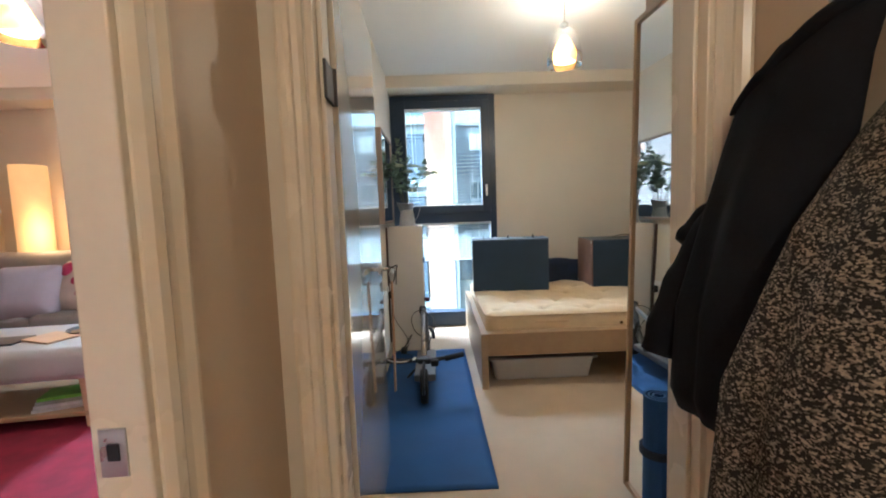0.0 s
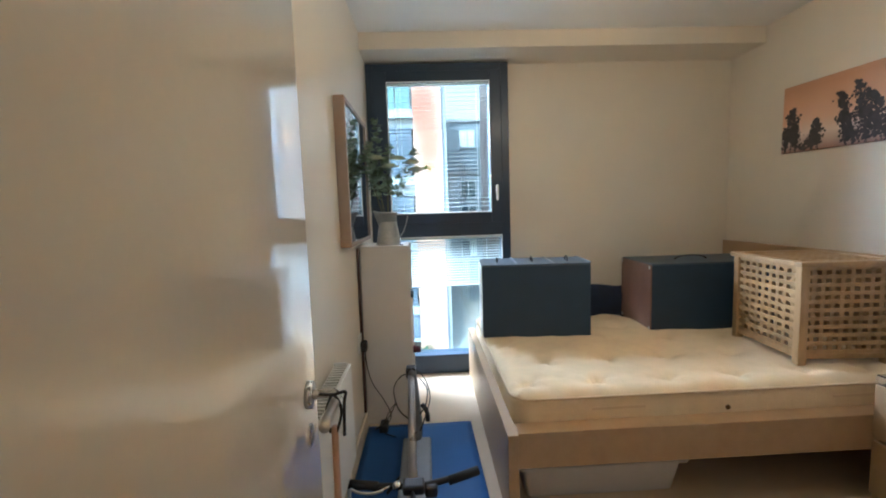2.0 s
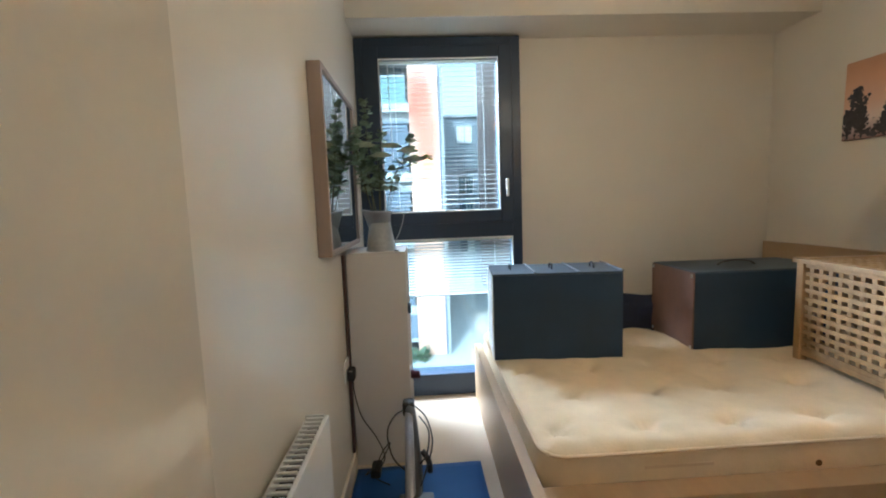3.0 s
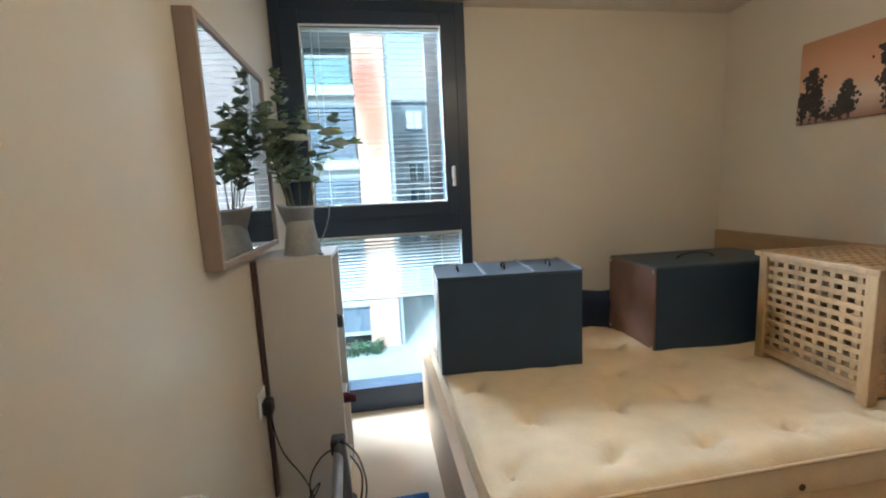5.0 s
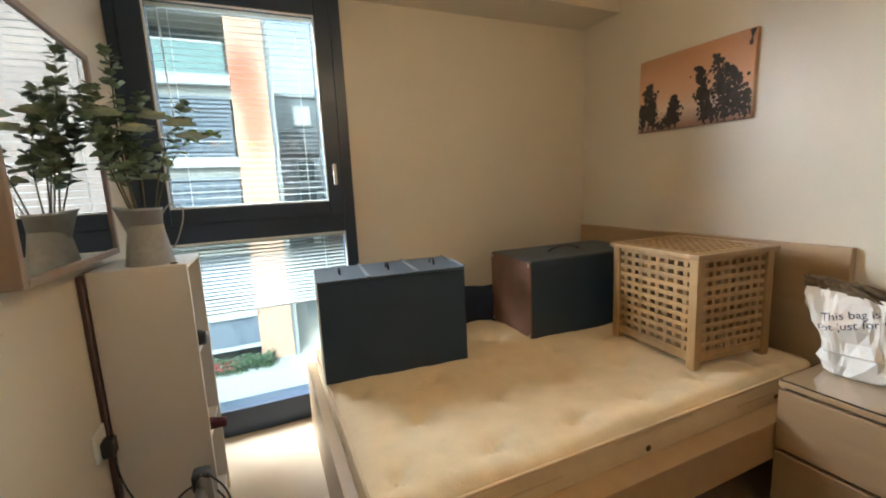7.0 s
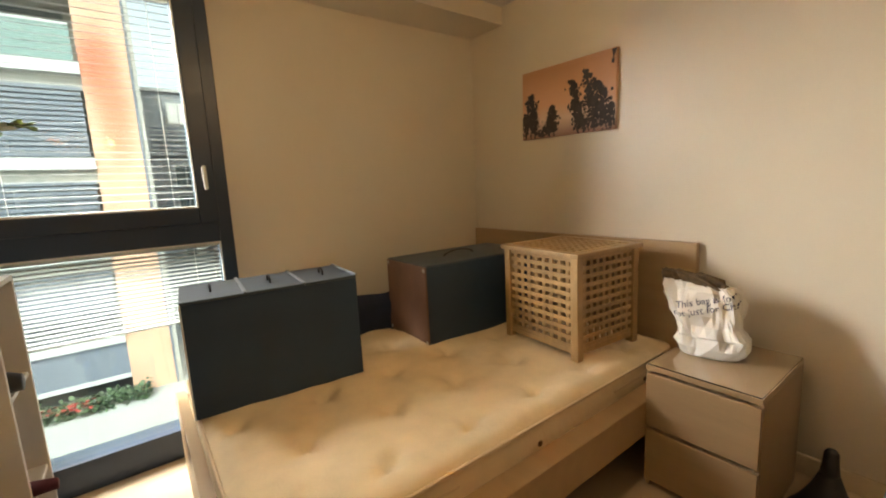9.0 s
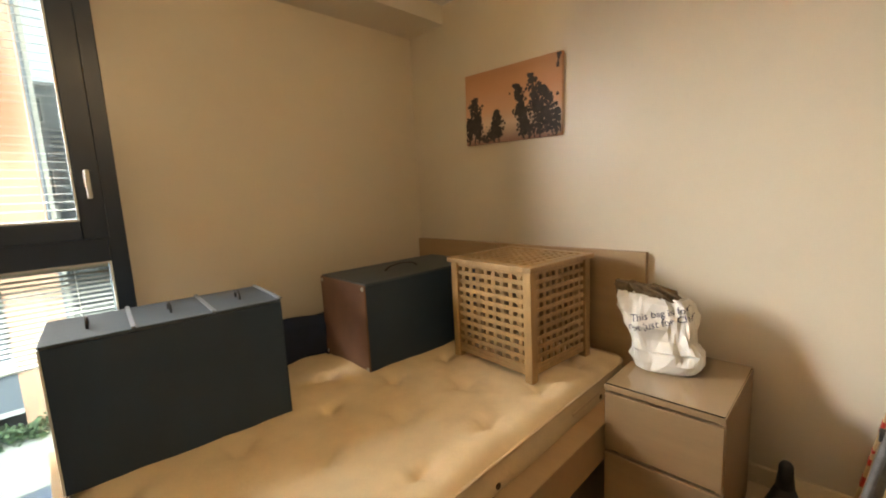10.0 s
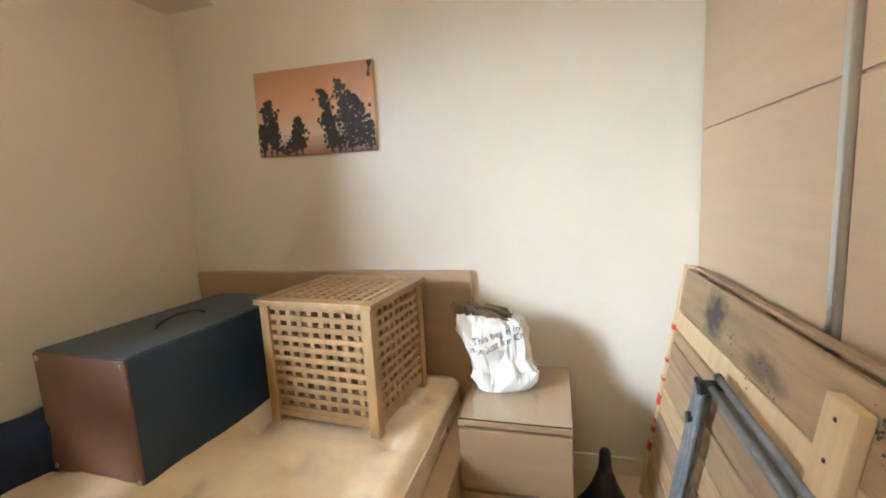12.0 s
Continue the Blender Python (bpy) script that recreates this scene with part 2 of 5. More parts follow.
def curve_points(points, steps=6):
    """A smooth line through points."""
    p = [Vector(q) for q in points]
    out = []
    for i in range(len(p) - 1):
        a, b, c, d = p[max(i - 1, 0)], p[i], p[i + 1], p[min(i + 2, len(p) - 1)]
        for k in range(steps):
            t = k / steps
            out.append(0.5 * ((2 * b) + (c - a) * t + (2 * a - 5 * b + 4 * c - d) * t * t + (3 * b - a - 3 * c + d) * t ** 3))
    out.append(p[-1])
    return out


def lathe(bm, profile, n=32, centre=(0, 0)):
    rings = [[(centre[0] + r * math.cos(k * math.tau / n), centre[1] + r * math.sin(k * math.tau / n), z) for k in range(n)] for r, z in profile]
    return loft(bm, rings)


def link(name, bm, material, smooth=False):
    me = bpy.data.meshes.new(name)
    bmesh.ops.recalc_face_normals(bm, faces=bm.faces)
    bm.to_mesh(me)
    bm.free()
    if material:
        me.materials.append(material)
    if smooth:
        for f in me.polygons:
            f.use_smooth = True
    return new(name, me)


def part(name, bm, material, parent, label="", smooth=False):
    ob = link(name, bm, material, smooth)
    ob.parent = parent
    if label:
        ob["label"] = label
    return ob


def part_copy(ob, m, parent=None):
    """Another piece on the same mesh."""
    c = ob.copy()
    scene.collection.objects.link(c)
    c.parent = parent or ob.parent
    c.matrix_basis = m
    return c


def thing(name, label, category, m=None, group="", kind=""):
    ob = new(name)
    ob.empty_display_size = 0.1
    if m is not None:
        ob.matrix_basis = m
    return tagged(ob, label, category, group, kind)


def solid(name, bm, material, label, category, kind="", smooth=False, group=""):
    return tagged(link(name, bm, material, smooth), label, category, group, kind)


# ---- the building's shell ----
H = 2.56
X0, X1 = 0.40, 3.315      # bedroom, west and east
Y0, Y1 = 5.30, 8.64       # bedroom, door wall and window wall
HX0, HX1, HY0 = 0.46, 1.60, 2.4   # hall
HY1 = 5.16
LX0, LX1 = -3.78, 0.28    # living room
WX0, WX1, WZ1 = 0.40, 1.49, 2.435  # window opening


def wall(name, *blocks, material=WALL, label="smooth cream painted plaster wall"):
    bm = bmesh.new()
    for b in blocks:
        box(bm, *b)
    return solid(name, bm, material, label, "wall", "structure")


wall("wall_north", (WX1, X1 + 0.12, Y1, Y1 + 0.3, 0, H), (WX0, WX1, Y1, Y1 + 0.3, WZ1, H), (LX1, WX0, Y1, Y1 + 0.3, 0, H))
wall("living_wall_north", (LX0 - 0.1, -1.45, Y1, Y1 + 0.3, 0, H), (-1.45, -0.36, Y1, Y1 + 0.3, WZ1, H), (-0.36, LX1, Y1, Y1 + 0.3, 0, H), material=LIVING_WALL)
wall("wall_east", (X1, X1 + 0.12, Y0 - 0.14, Y1, 0, H))
wall("wall_west", (LX1, X0, Y0, Y1, 0, H))
wall("wall_south", (HX1 + 0.1, X1, HY1, Y0, 0, H), (0.28, 0.565, HY1, Y0, 0, H), (0.565, 1.52, HY1, Y0, 2.09, H), (1.52, HX1 + 0.1, HY1, Y0, 0, H))
wall("hall_wall_east", (HX1, HX1 + 0.1, HY0, HY1, 0, H), material=HALL_WALL, label="painted hall wall with dim warm lamplight in its colour")
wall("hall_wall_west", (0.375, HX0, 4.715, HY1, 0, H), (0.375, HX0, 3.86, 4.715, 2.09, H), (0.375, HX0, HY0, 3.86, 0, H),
     material=HALL_WALL, label="painted hall wall with dim warm lamplight in its colour")
wall("hall_wall_south", (0.35, HX1 + 0.1, HY0 - 0.1, HY0, 0, H), material=HALL_WALL, label="painted hall wall with dim warm lamplight in its colour")
wall("living_wall_west", (LX0 - 0.1, LX0, 3.0, Y1, 0, H), material=LIVING_WALL)
wall("living_wall_south", (LX0 - 0.1, 0.375, 2.9, 3.0, 0, H), material=LIVING_WALL)

solid("ceiling", boxed(LX0 - 0.1, X1 + 0.12, HY0 - 0.1, Y1 + 0.3, H, H + 0.2), CEILING, "flat matt white painted ceiling", "ceiling", "structure")
wall("beam", (X0, X1, 8.30, Y1, 2.445, H), (LX0, LX1, 8.30, Y1, 2.445, H), label="boxed-in beam along the window wall under the ceiling")
solid("floor", box(boxed(0.375, X1, HY1, Y1 + 0.3, -0.25, 0.0), 0.375, HX1 + 0.1, HY0 - 0.1, HY1, -0.25, 0.0), FLOORING, "plain beige short-pile floor covering", "floor", "structure")
solid("carpet", box(boxed(LX0, LX1, 3.0, Y1, -0.25, 0.004), LX1, 0.375, 3.0, HY1, -0.25, 0.004), mat("crimson_carpet", (0.22, 0.009, 0.03), 0.95, vary=0.25, scale=9, fine=260, bump=0.6),
      "deep red short-pile carpet in the living room", "carpet", "structure")

# baseboards
for nm, b in (("baseboard", (X0, X0 + 0.016, Y0, Y1 - 0.05)), ("baseboard", (X1 - 0.016, X1, 6.0, Y1)), ("baseboard", (WX1 + 0.01, X1 - 0.018, Y1 - 0.016, Y1))):
    solid(nm, boxed(*b, 0, 0.085, 0.005), GLOSS, "low cream gloss baseboard", "baseboard", "structure")


# ---- doors ----
def architrave(bm, x0, x1, z1, y, side):
    """Moulded strip standing on the wall face y; side: the way that it stands proud."""
    prof = [(0, 0.008), (0.012, 0.018), (0.03, 0.020), (0.042, 0.013), (0.058, 0.014), (0.072, 0.022), (0.082, 0.020), (0.082, 0)]
    w = x1 - x0
    pts = [(0, 0)] + prof
    rings = [[(x0 + w * a / 0.082, y + side * d, z) for a, d in pts] for z in (0, z1)]
    return loft(bm, rings)


door_1 = thing("door_1", "open cream-painted flush bedroom door with steel lever handle", "door", kind="structure",
               m=pose(0.598, 5.32, 0) @ pose(0, 0, 0, 0, 0, 1.4) @ pose(-0.598, -5.32, 0))
frame_1 = thing("door_frame", "cream gloss moulded door frame of the bedroom", "door frame", kind="structure")
part("architrave", architrave(bmesh.new(), 0.562, 0.502, 2.14, HY1, -1), GLOSS, frame_1)
part("architrave", architrave(bmesh.new(), 1.515, 1.597, 2.14, HY1, -1), GLOSS, frame_1)
part("lining", boxed(0.566, 0.586, HY1 - 0.004, Y0 + 0.004, 0, 2.05, 0.003), GLOSS, frame_1)
part("lining", boxed(1.499, 1.519, HY1 - 0.004, Y0 + 0.004, 0, 2.05, 0.003), GLOSS, frame_1)
part("head", boxed(0.566, 1.519, HY1 - 0.004, Y0 + 0.004, 2.05, 2.088, 0.003), GLOSS, frame_1)
part("door_stop", boxed(0.586, 0.598, HY1 + 0.03, Y0 - 0.046, 0, 2.05, 0.003), GLOSS, frame_1)
part("door_stop", boxed(1.487, 1.499, HY1 + 0.03, Y0 - 0.046, 0, 2.05, 0.003), GLOSS, frame_1)
for side in (0.562 - 0.087, 1.515):
    part("room_architrave", boxed(side, side + 0.085, Y0, Y0 + 0.016, 0, 2.13, 0.004), GLOSS, frame_1)

LEAF_X = 0.598
part("leaf", boxed(LEAF_X - 0.042, LEAF_X, Y0 + 0.02, 6.165, 0.008, 2.04, 0.003), DOORPAINT, door_1)
handle = part("rose", tube(bmesh.new(), [(LEAF_X, 6.097, 0.968), (LEAF_X + 0.010, 6.097, 0.968)], 0.026, 24), STEEL, door_1, "round brushed steel rose", True)
part("lever", tube(bmesh.new(), curve_points([(LEAF_X + 0.01, 6.097, 0.968), (LEAF_X + 0.045, 6.097, 0.968), (LEAF_X + 0.058, 6.084, 0.967), (LEAF_X + 0.059, 6.05, 0.965), (LEAF_X + 0.058, 5.975, 0.962)], 6), 0.0095, 12), STEEL, handle, "brushed steel lever", True)
part("keyhole_rose", tube(bmesh.new(), [(LEAF_X, 6.097, 0.885), (LEAF_X + 0.004, 6.097, 0.885)], 0.022, 20), STEEL, door_1)
HINGE = mat("dark_bronze_hinge", (0.05, 0.045, 0.045), 0.5, 0.5)
for z in (0.22, 1.50):
    hinge = part("hinge", boxed(0.5985, 0.606, HY1 + 0.0, Y0 - 0.066, z, z + 0.09, 0.002), HINGE, door_1, "dark metal butt hinge")
    part("knuckle", tube(bmesh.new(), [(0.606, Y0 - 0.060, z), (0.606, Y0 - 0.060, z + 0.09)], 0.008, 10), HINGE, hinge)

frame_2 = thing("door_frame", "cream gloss moulded door frame of the living room doorway", "door frame", kind="structure")
bm = bmesh.new()
loft(bm, [[(HX0 + d, 4.712 + a, z) for a, d in ((0, 0), (0, .008), (.012, .018), (.03, .020), (.042, .013), (.058, .014), (.072, .022), (.082, .020), (.082, 0))] for z in (0, 2.14)])
part("architrave", bm, GLOSS, frame_2)
part("architrave", boxed(HX0, HX0 + 0.018, 3.78, 3.862, 0, 2.14, 0.004), GLOSS, frame_2)
part("lining", boxed(0.386, HX0 + 0.003, 4.697, 4.7145, 0, 2.05, 0.003), GLOSS, frame_2)
part("lining", boxed(0.372, HX0 + 0.003, 3.862, 3.88, 0, 2.05, 0.003), GLOSS, frame_2)
part("head", boxed(0.372, HX0 + 0.003, 3.862, 4.7145, 2.05, 2.088, 0.003), GLOSS, frame_2)
strike = part("strike_plate", boxed(0.398, 0.434, 4.6935, 4.697, 0.888, 0.955, 0.001), STEEL, frame_2, "steel strike plate")
part("latch_hole", boxed(0.410, 0.425, 4.691, 4.6934, 0.912, 0.935), BLACK, strike)

# ---- window ----
win = thing("window_1", "tall anthracite framed window with opening upper sash", "window", kind="structure")
FY0, FY1 = 8.555, 8.70
GL, GR, GZ0, GZ1 = 0.556, 1.344, 1.295, 2.300
part("frame_jamb", boxed(WX0 + 0.002, 0.455, FY0, FY1, 0.0, WZ1, 0.004), ANTHRACITE, win)
part("frame_jamb", boxed(1.425, WX1, FY0, FY1, 0.0, WZ1, 0.004), ANTHRACITE, win)
part("frame_head", boxed(0.455, 1.425, FY0, FY1, 2.365, WZ1, 0.004), ANTHRACITE, win)
part("transom", boxed(0.455, 1.425, FY0, FY1, 1.115, 1.225, 0.004), ANTHRACITE, win)
part("frame_sill", boxed(0.455, 1.425, FY0, FY1, 0.0, 0.155, 0.004), ANTHRACITE, win)
sash = part("sash", boxed(0.448, GL, FY0 - 0.012, FY1 - 0.015, 1.215, 2.375, 0.005), ANTHRACITE, win)
part("sash_stile", boxed(GR, 1.432, FY0 - 0.012, FY1 - 0.015, 1.215, 2.375, 0.005), ANTHRACITE, win)
part("sash_rail", boxed(GL, GR, FY0 - 0.012, FY1 - 0.015, 1.215, GZ0, 0.005), ANTHRACITE, win)
part("sash_rail", boxed(GL, GR, FY0 - 0.012, FY1 - 0.015, GZ1, 2.375, 0.005), ANTHRACITE, win)
for b in ((GL, GL + 0.007, FY0 - 0.008, FY0 + 0.004, GZ0, GZ1), (GR - 0.007, GR, FY0 - 0.008, FY0 + 0.004, GZ0, GZ1), (GL + .007, GR - .007, FY0 - 0.008, FY0 + 0.004, GZ0, GZ0 + 0.007), (GL + .007, GR - .007, FY0 - 0.008, FY0 + 0.004, GZ1 - 0.007, GZ1),
          (0.455, 0.462, FY0 + 0.012, FY0 + 0.022, 0.155, 1.115), (1.418, 1.425, FY0 + 0.002, FY0 + 0.022, 0.155, 1.115), (0.462, 1.418, FY0 + 0.002, FY0 + 0.022, 1.106, 1.115)):
    part("glazing_bead", boxed(*b), WHITE, win, "pale grey glazing bead")
for b in ((GL - 0.01, GR + 0.01, FY0 + 0.012, FY0 + 0.016, GZ0 - 0.01, GZ1 + 0.01), (GL - 0.01, GR + 0.01, FY0 + 0.052, FY0 + 0.056, GZ0 - 0.01, GZ1 + 0.01),
          (0.45, 1.43, FY0 + 0.024, FY0 + 0.028, 0.15, 1.12), (0.45, 1.43, FY0 + 0.062, FY0 + 0.066, 0.15, 1.12)):
    pane = part("pane", boxed(*b), PANE, win, "clear glass pane")
    pane.visible_shadow = False
hd = part("window_handle", boxed(1.375, 1.397, FY0 - 0.024, FY0 - 0.012, 1.43, 1.50, 0.004), WHITE, win, "white lever window handle")
part("grip", boxed(1.377, 1.395, FY0 - 0.045, FY0 - 0.026, 1.385, 1.505, 0.006), WHITE, hd)

win_2 = copy_thing(win, pose(-1.85, 0, 0))
win_2.name = "window_2"
for o in win_2.children_recursive:
    if o.name.startswith("pane"):
        o.visible_shadow = False

# blinds between the panes
for nm, x0, x1, y, z0, z1 in (("upper", GL + 0.008, GR - 0.008, FY0 + 0.034, GZ0 + 0.01, GZ1 - 0.02), ("lower", 0.465, 1.415, FY0 + 0.045, 0.72, 1.095)):
    blind = thing("venetian_blind", "white venetian blind with open slats between window panes", "blind", group="window blinds")
    part("head_rail", boxed(x0, x1, y - 0.013, y + 0.013, z1 - 0.005, z1 + 0.012, 0.002), WHITE, blind)
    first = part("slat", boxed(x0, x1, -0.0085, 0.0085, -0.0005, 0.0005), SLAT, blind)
    pitch, tilt = (0.0325, 8) if nm == "upper" else (0.0205, 24)
    n = int((z1 - z0) / pitch)
    for i in range(n):
        m = pose(0, y, z1 - 0.025 - i * pitch, tilt + random.uniform(-1.5, 1.5))
        if i:
            part_copy(first, m)
        else:
            first.matrix_basis = m
    part("bottom_rail", boxed(x0, x1, y - 0.012, y + 0.012, z0 - 0.01, z0, 0.002), WHITE, blind)
    if nm == "upper":
        part("tilt_wand", tube(bmesh.new(), [(x0 + 0.05, y - 0.017, z1), (x0 + 0.062, y - 0.017, z1 - 0.62)], 0.0035, 8), WHITE, blind, "white plastic tilt wand")
    for fx in (0.12, 0.88):
        xx = x0 + (x1 - x0) * fx
        part("ladder_cord", boxed(xx - 0.0015, xx + 0.0015, y - 0.0135, y - 0.0125, z0, z1), WHITE, blind)


# ---- bedroom: bed and what lies on it ----
def soft_slab(lx, ly, z0, z1, r, top, nx=64, ny=44, edge=0.03):
    """A padded slab with rounded corners and a shaped top."""
    bm = bmesh.new()

    def plan(u, v, grow=0.0):
        hx, hy = lx / 2, ly / 2
        x, y = u * hx, v * hy
        dx, dy = max(0, abs(x) - (hx - r)), max(0, abs(y) - (hy - r))
        if dx > 0 and dy > 0:
            k = max(dx, dy) / math.hypot(dx, dy)
            dx, dy = dx * k, dy * k
            x, y = math.copysign(hx - r + dx, x), math.copysign(hy - r + dy, y)
        return Vector((x, y, 0))
    grid = [[None] * (ny + 1) for _ in range(nx + 1)]
    for i in range(nx + 1):
        for j in range(ny + 1):
            u, v = 2 * i / nx - 1, 2 * j / ny - 1
            u, v = math.copysign(1 - (1 - abs(u)) ** 1.25, u), math.copysign(1 - (1 - abs(v)) ** 1.25, v)
            p = plan(u, v)
            d = min(lx / 2 - abs(p.x), ly / 2 - abs(p.y))
            p.z = z1 - edge * max(0, 1 - d / (2.2 * edge)) ** 2 + top(p.x, p.y)
            grid[i][j] = bm.verts.new(p)
    for i in range(nx):
        for j in range(ny):
            bm.faces.new((grid[i][j], grid[i + 1][j], grid[i + 1][j + 1], grid[i][j + 1]))
    loop = [grid[i][0] for i in range(nx)] + [grid[nx][j] for j in range(ny)] + [grid[i][ny] for i in range(nx, 0, -1)] + [grid[0][j] for j in range(ny, 0, -1)]
    prev, zs = loop, z1 - edge
    for k in range(1, 7):
        t = k / 6
        bulge = 0.010 * math.sin(math.pi * t)
        row = []
        for v in loop:
            out = Vector((v.co.x, v.co.y, 0)).normalized()
            wave = 0.003 * noise.noise(Vector((v.co.x * 4, v.co.y * 4, t)))
            row.append(bm.verts.new((v.co.x + out.x * (bulge + wave), v.co.y + out.y * (bulge + wave), zs + (z0 - zs) * t)))
        for a in range(len(loop)):
            b = (a + 1) % len(loop)
            bm.faces.new((prev[a], prev[b], row[b], row[a]))
        prev = row
    bm.faces.new(prev)
    return bm, [v.co.copy() for v in loop]


BX0, BX1, BY0, BY1 = 1.125, 3.272, 6.905, 8.48
bed = thing("bed", "double bed frame in pale wood veneer with low footboard", "bed")
part("footboard", boxed(BX0, BX0 + 0.045, BY0, BY1, 0.0, 0.390, 0.003), PALE, bed)
part("headboard", boxed(BX1, X1 - 0.002, 6.974, 8.622, 0.0, 1.0, 0.004), PALE, bed, "tall pale wood headboard")
part("side_rail", boxed(BX0 + 0.047, BX1, BY0 + 0.03, BY0 + 0.118, 0.224, 0.381, 0.003), PALE, bed)
part("side_rail", boxed(BX0 + 0.047, BX1, BY1 - 0.04, BY1 - 0.015, 0.224, 0.381, 0.003), PALE, bed)
part("mid_beam", boxed(BX0 + 0.047, BX1, 7.66, 7.72, 0.24, 0.30, 0.003), STEEL, bed)
slat0 = part("bed_slat", boxed(-0.035, 0.035, BY0 + 0.12, BY1 - 0.045, 0.302, 0.316, 0.003), PALE, bed)
for i in range(17):
    m = pose(BX0 + 0.15 + i * 0.118, 0, 0)
    if i:
        part_copy(slat0, m)
    else:
        slat0.matrix_basis = m
part("corner_bracket", boxed(BX0 + 0.048, BX0 + 0.075, 7.60, 7.64, 0.37, 0.40, 0.003), STEEL, bed)

MX0, MX1, MY0, MY1 = 1.178, 3.20, 7.03, 8.42
tufts = [((MX1 - MX0) * ((i + 0.5 + 0.5 * (j % 2)) / 6 - 0.54), (MY1 - MY0) * ((j + 0.5) / 5 - 0.5)) for i in range(6) for j in range(5)]


def quilting(x, y):
    z = 0.010 * noise.noise(Vector((x * 2.2, y * 2.2, 3))) + 0.008 * noise.noise(Vector((x * 9, y * 9, 5))) + 0.0025 * noise.noise(Vector((x * 26, y * 26, 7)))
    for a, b in tufts:
        d = math.hypot(x - a, y - b)
        star = 1 + 0.55 * math.cos(4 * math.atan2(y - b, x - a) + a * 3)
        z -= 0.028 * math.exp(-(d / 0.03) ** 2) + 0.015 * star * math.exp(-(d / 0.085) ** 2)
    return z


mattress = thing("mattress", "bare cream tufted mattress lying on the bed frame", "mattress", pose((MX0 + MX1) / 2, (MY0 + MY1) / 2, 0))
bm, rim = soft_slab(MX1 - MX0, MY1 - MY0, 0.318, 0.503, 0.09, quilting, 110, 80)
part("cover", bm, TICKING, mattress, smooth=True)
for z, k in ((0.478, 1.004), (0.335, 1.006)):
    pts = [Vector((p.x * k, p.y * k, z)) for p in rim[::2]]
    bm = bmesh.new()
    tube(bm, pts + [pts[0]], 0.006, 6)
    part("piping", bm, TICKSIDE, mattress, "rolled cream edge piping", True)
b0 = lathe(bmesh.new(), [(0.001, 0.0), (0.009, 0.0), (0.008, 0.004), (0.001, 0.005)], 10)
button = part("tuft_button", b0, TICKSIDE, mattress)
for i, (a, b) in enumerate(tufts):
    m = pose(a, b, 0.503 + quilting(a, b) - 0.001)
    if i:
        part_copy(button, m)
    else:
        button.matrix_basis = m
for xx in (1.52, 2.62):
    part("border_handle", boxed(xx - (MX0 + MX1) / 2, xx + 0.24 - (MX0 + MX1) / 2, -(MY1 - MY0) / 2 - 0.0145, -(MY1 - MY0) / 2 - 0.0115, 0.425, 0.437, 0.001, 1), TICKSIDE, mattress, "stitched cream border handle")
for xx in (2.135, 2.88):
    e = part("air_eyelet", lathe(bmesh.new(), [(0.004, 0), (0.011, 0), (0.011, 0.003), (0.004, 0.003)], 14), mat("brass_eyelet", (0.12, 0.07, 0.03), 0.4, 0.7), mattress, "small dark brass eyelet")
    e.matrix_basis = pose(xx - (MX0 + MX1) / 2, -(MY1 - MY0) / 2 - 0.010, 0.405, 90)

# dark cases
case_a = thing("storage_case", "dark slate-coloured case with white end and looped lid", "case", pose(1.158, 7.878, 0.497, 0, 0, -5))
L, D, T = 0.678, 0.34, 0.468
part("front_panel", boxed(0.006, L, 0.0, 0.010, 0, T - 0.012, 0.003), SLATE, case_a)
part("back_panel", boxed(0.006, L, D - 0.01, D, 0, T - 0.012, 0.003), SLATE, case_a)
part("end_panel", boxed(0.0, 0.006, 0.002, D - 0.002, 0, T - 0.013, 0.002), WHITE, case_a, "plain white end panel")
part("end_panel", boxed(L, L + 0.006, 0.002, D - 0.002, 0, T - 0.013, 0.002), SLATE, case_a)
part("base", boxed(0.006, L, 0.01, D - 0.01, 0.001, 0.01), SLATE, case_a)
for i in range(3):
    a, b = 0.002 + i * (L + 0.004) / 3, (i + 1) * (L + 0.004) / 3
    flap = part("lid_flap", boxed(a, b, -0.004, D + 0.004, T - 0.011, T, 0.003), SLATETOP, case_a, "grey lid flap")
    part("loop", tube(bmesh.new(), curve_points([(a + 0.11, 0.12, T), (a + 0.11, 0.12, T + 0.02), (a + 0.11, 0.15, T + 0.03), (a + 0.11, 0.18, T + 0.02), (a + 0.11, 0.18, T)], 4), 0.0045, 8), BLACK, flap, "small dark metal loop", True)
    part("seam_strip", boxed(b - 0.009, b + 0.005, -0.008, D + 0.006, T + 0.0005, T + 0.007, 0.002), SEAM, flap, "pale raised seam strip")

case_b = thing("storage_case", "grey case with brown fibreboard end and black strap", "case", pose(2.243, 7.856, 0.497, 0, 0, -2))
L, D, T = 0.80, 0.43, 0.430
part("end_panel", boxed(0.0, 0.008, 0, D, 0, T, 0.003), BROWNBOARD, case_b, "worn brown fibreboard end")
part("side_panel", boxed(0.008, L, 0.0, 0.012, 0, T - 0.002, 0.003), SLATE, case_b)
part("side_panel", boxed(0.008, L, D - 0.012, D, 0, T - 0.002, 0.003), SLATE, case_b)
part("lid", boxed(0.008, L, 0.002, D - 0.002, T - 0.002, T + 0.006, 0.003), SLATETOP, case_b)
part("end_panel", boxed(L - 0.012, L, 0.012, D - 0.012, 0, T - 0.002), BROWNBOARD, case_b)
part("base", boxed(0.008, L - .012, 0.012, D - 0.012, 0.001, 0.01), SLATE, case_b)
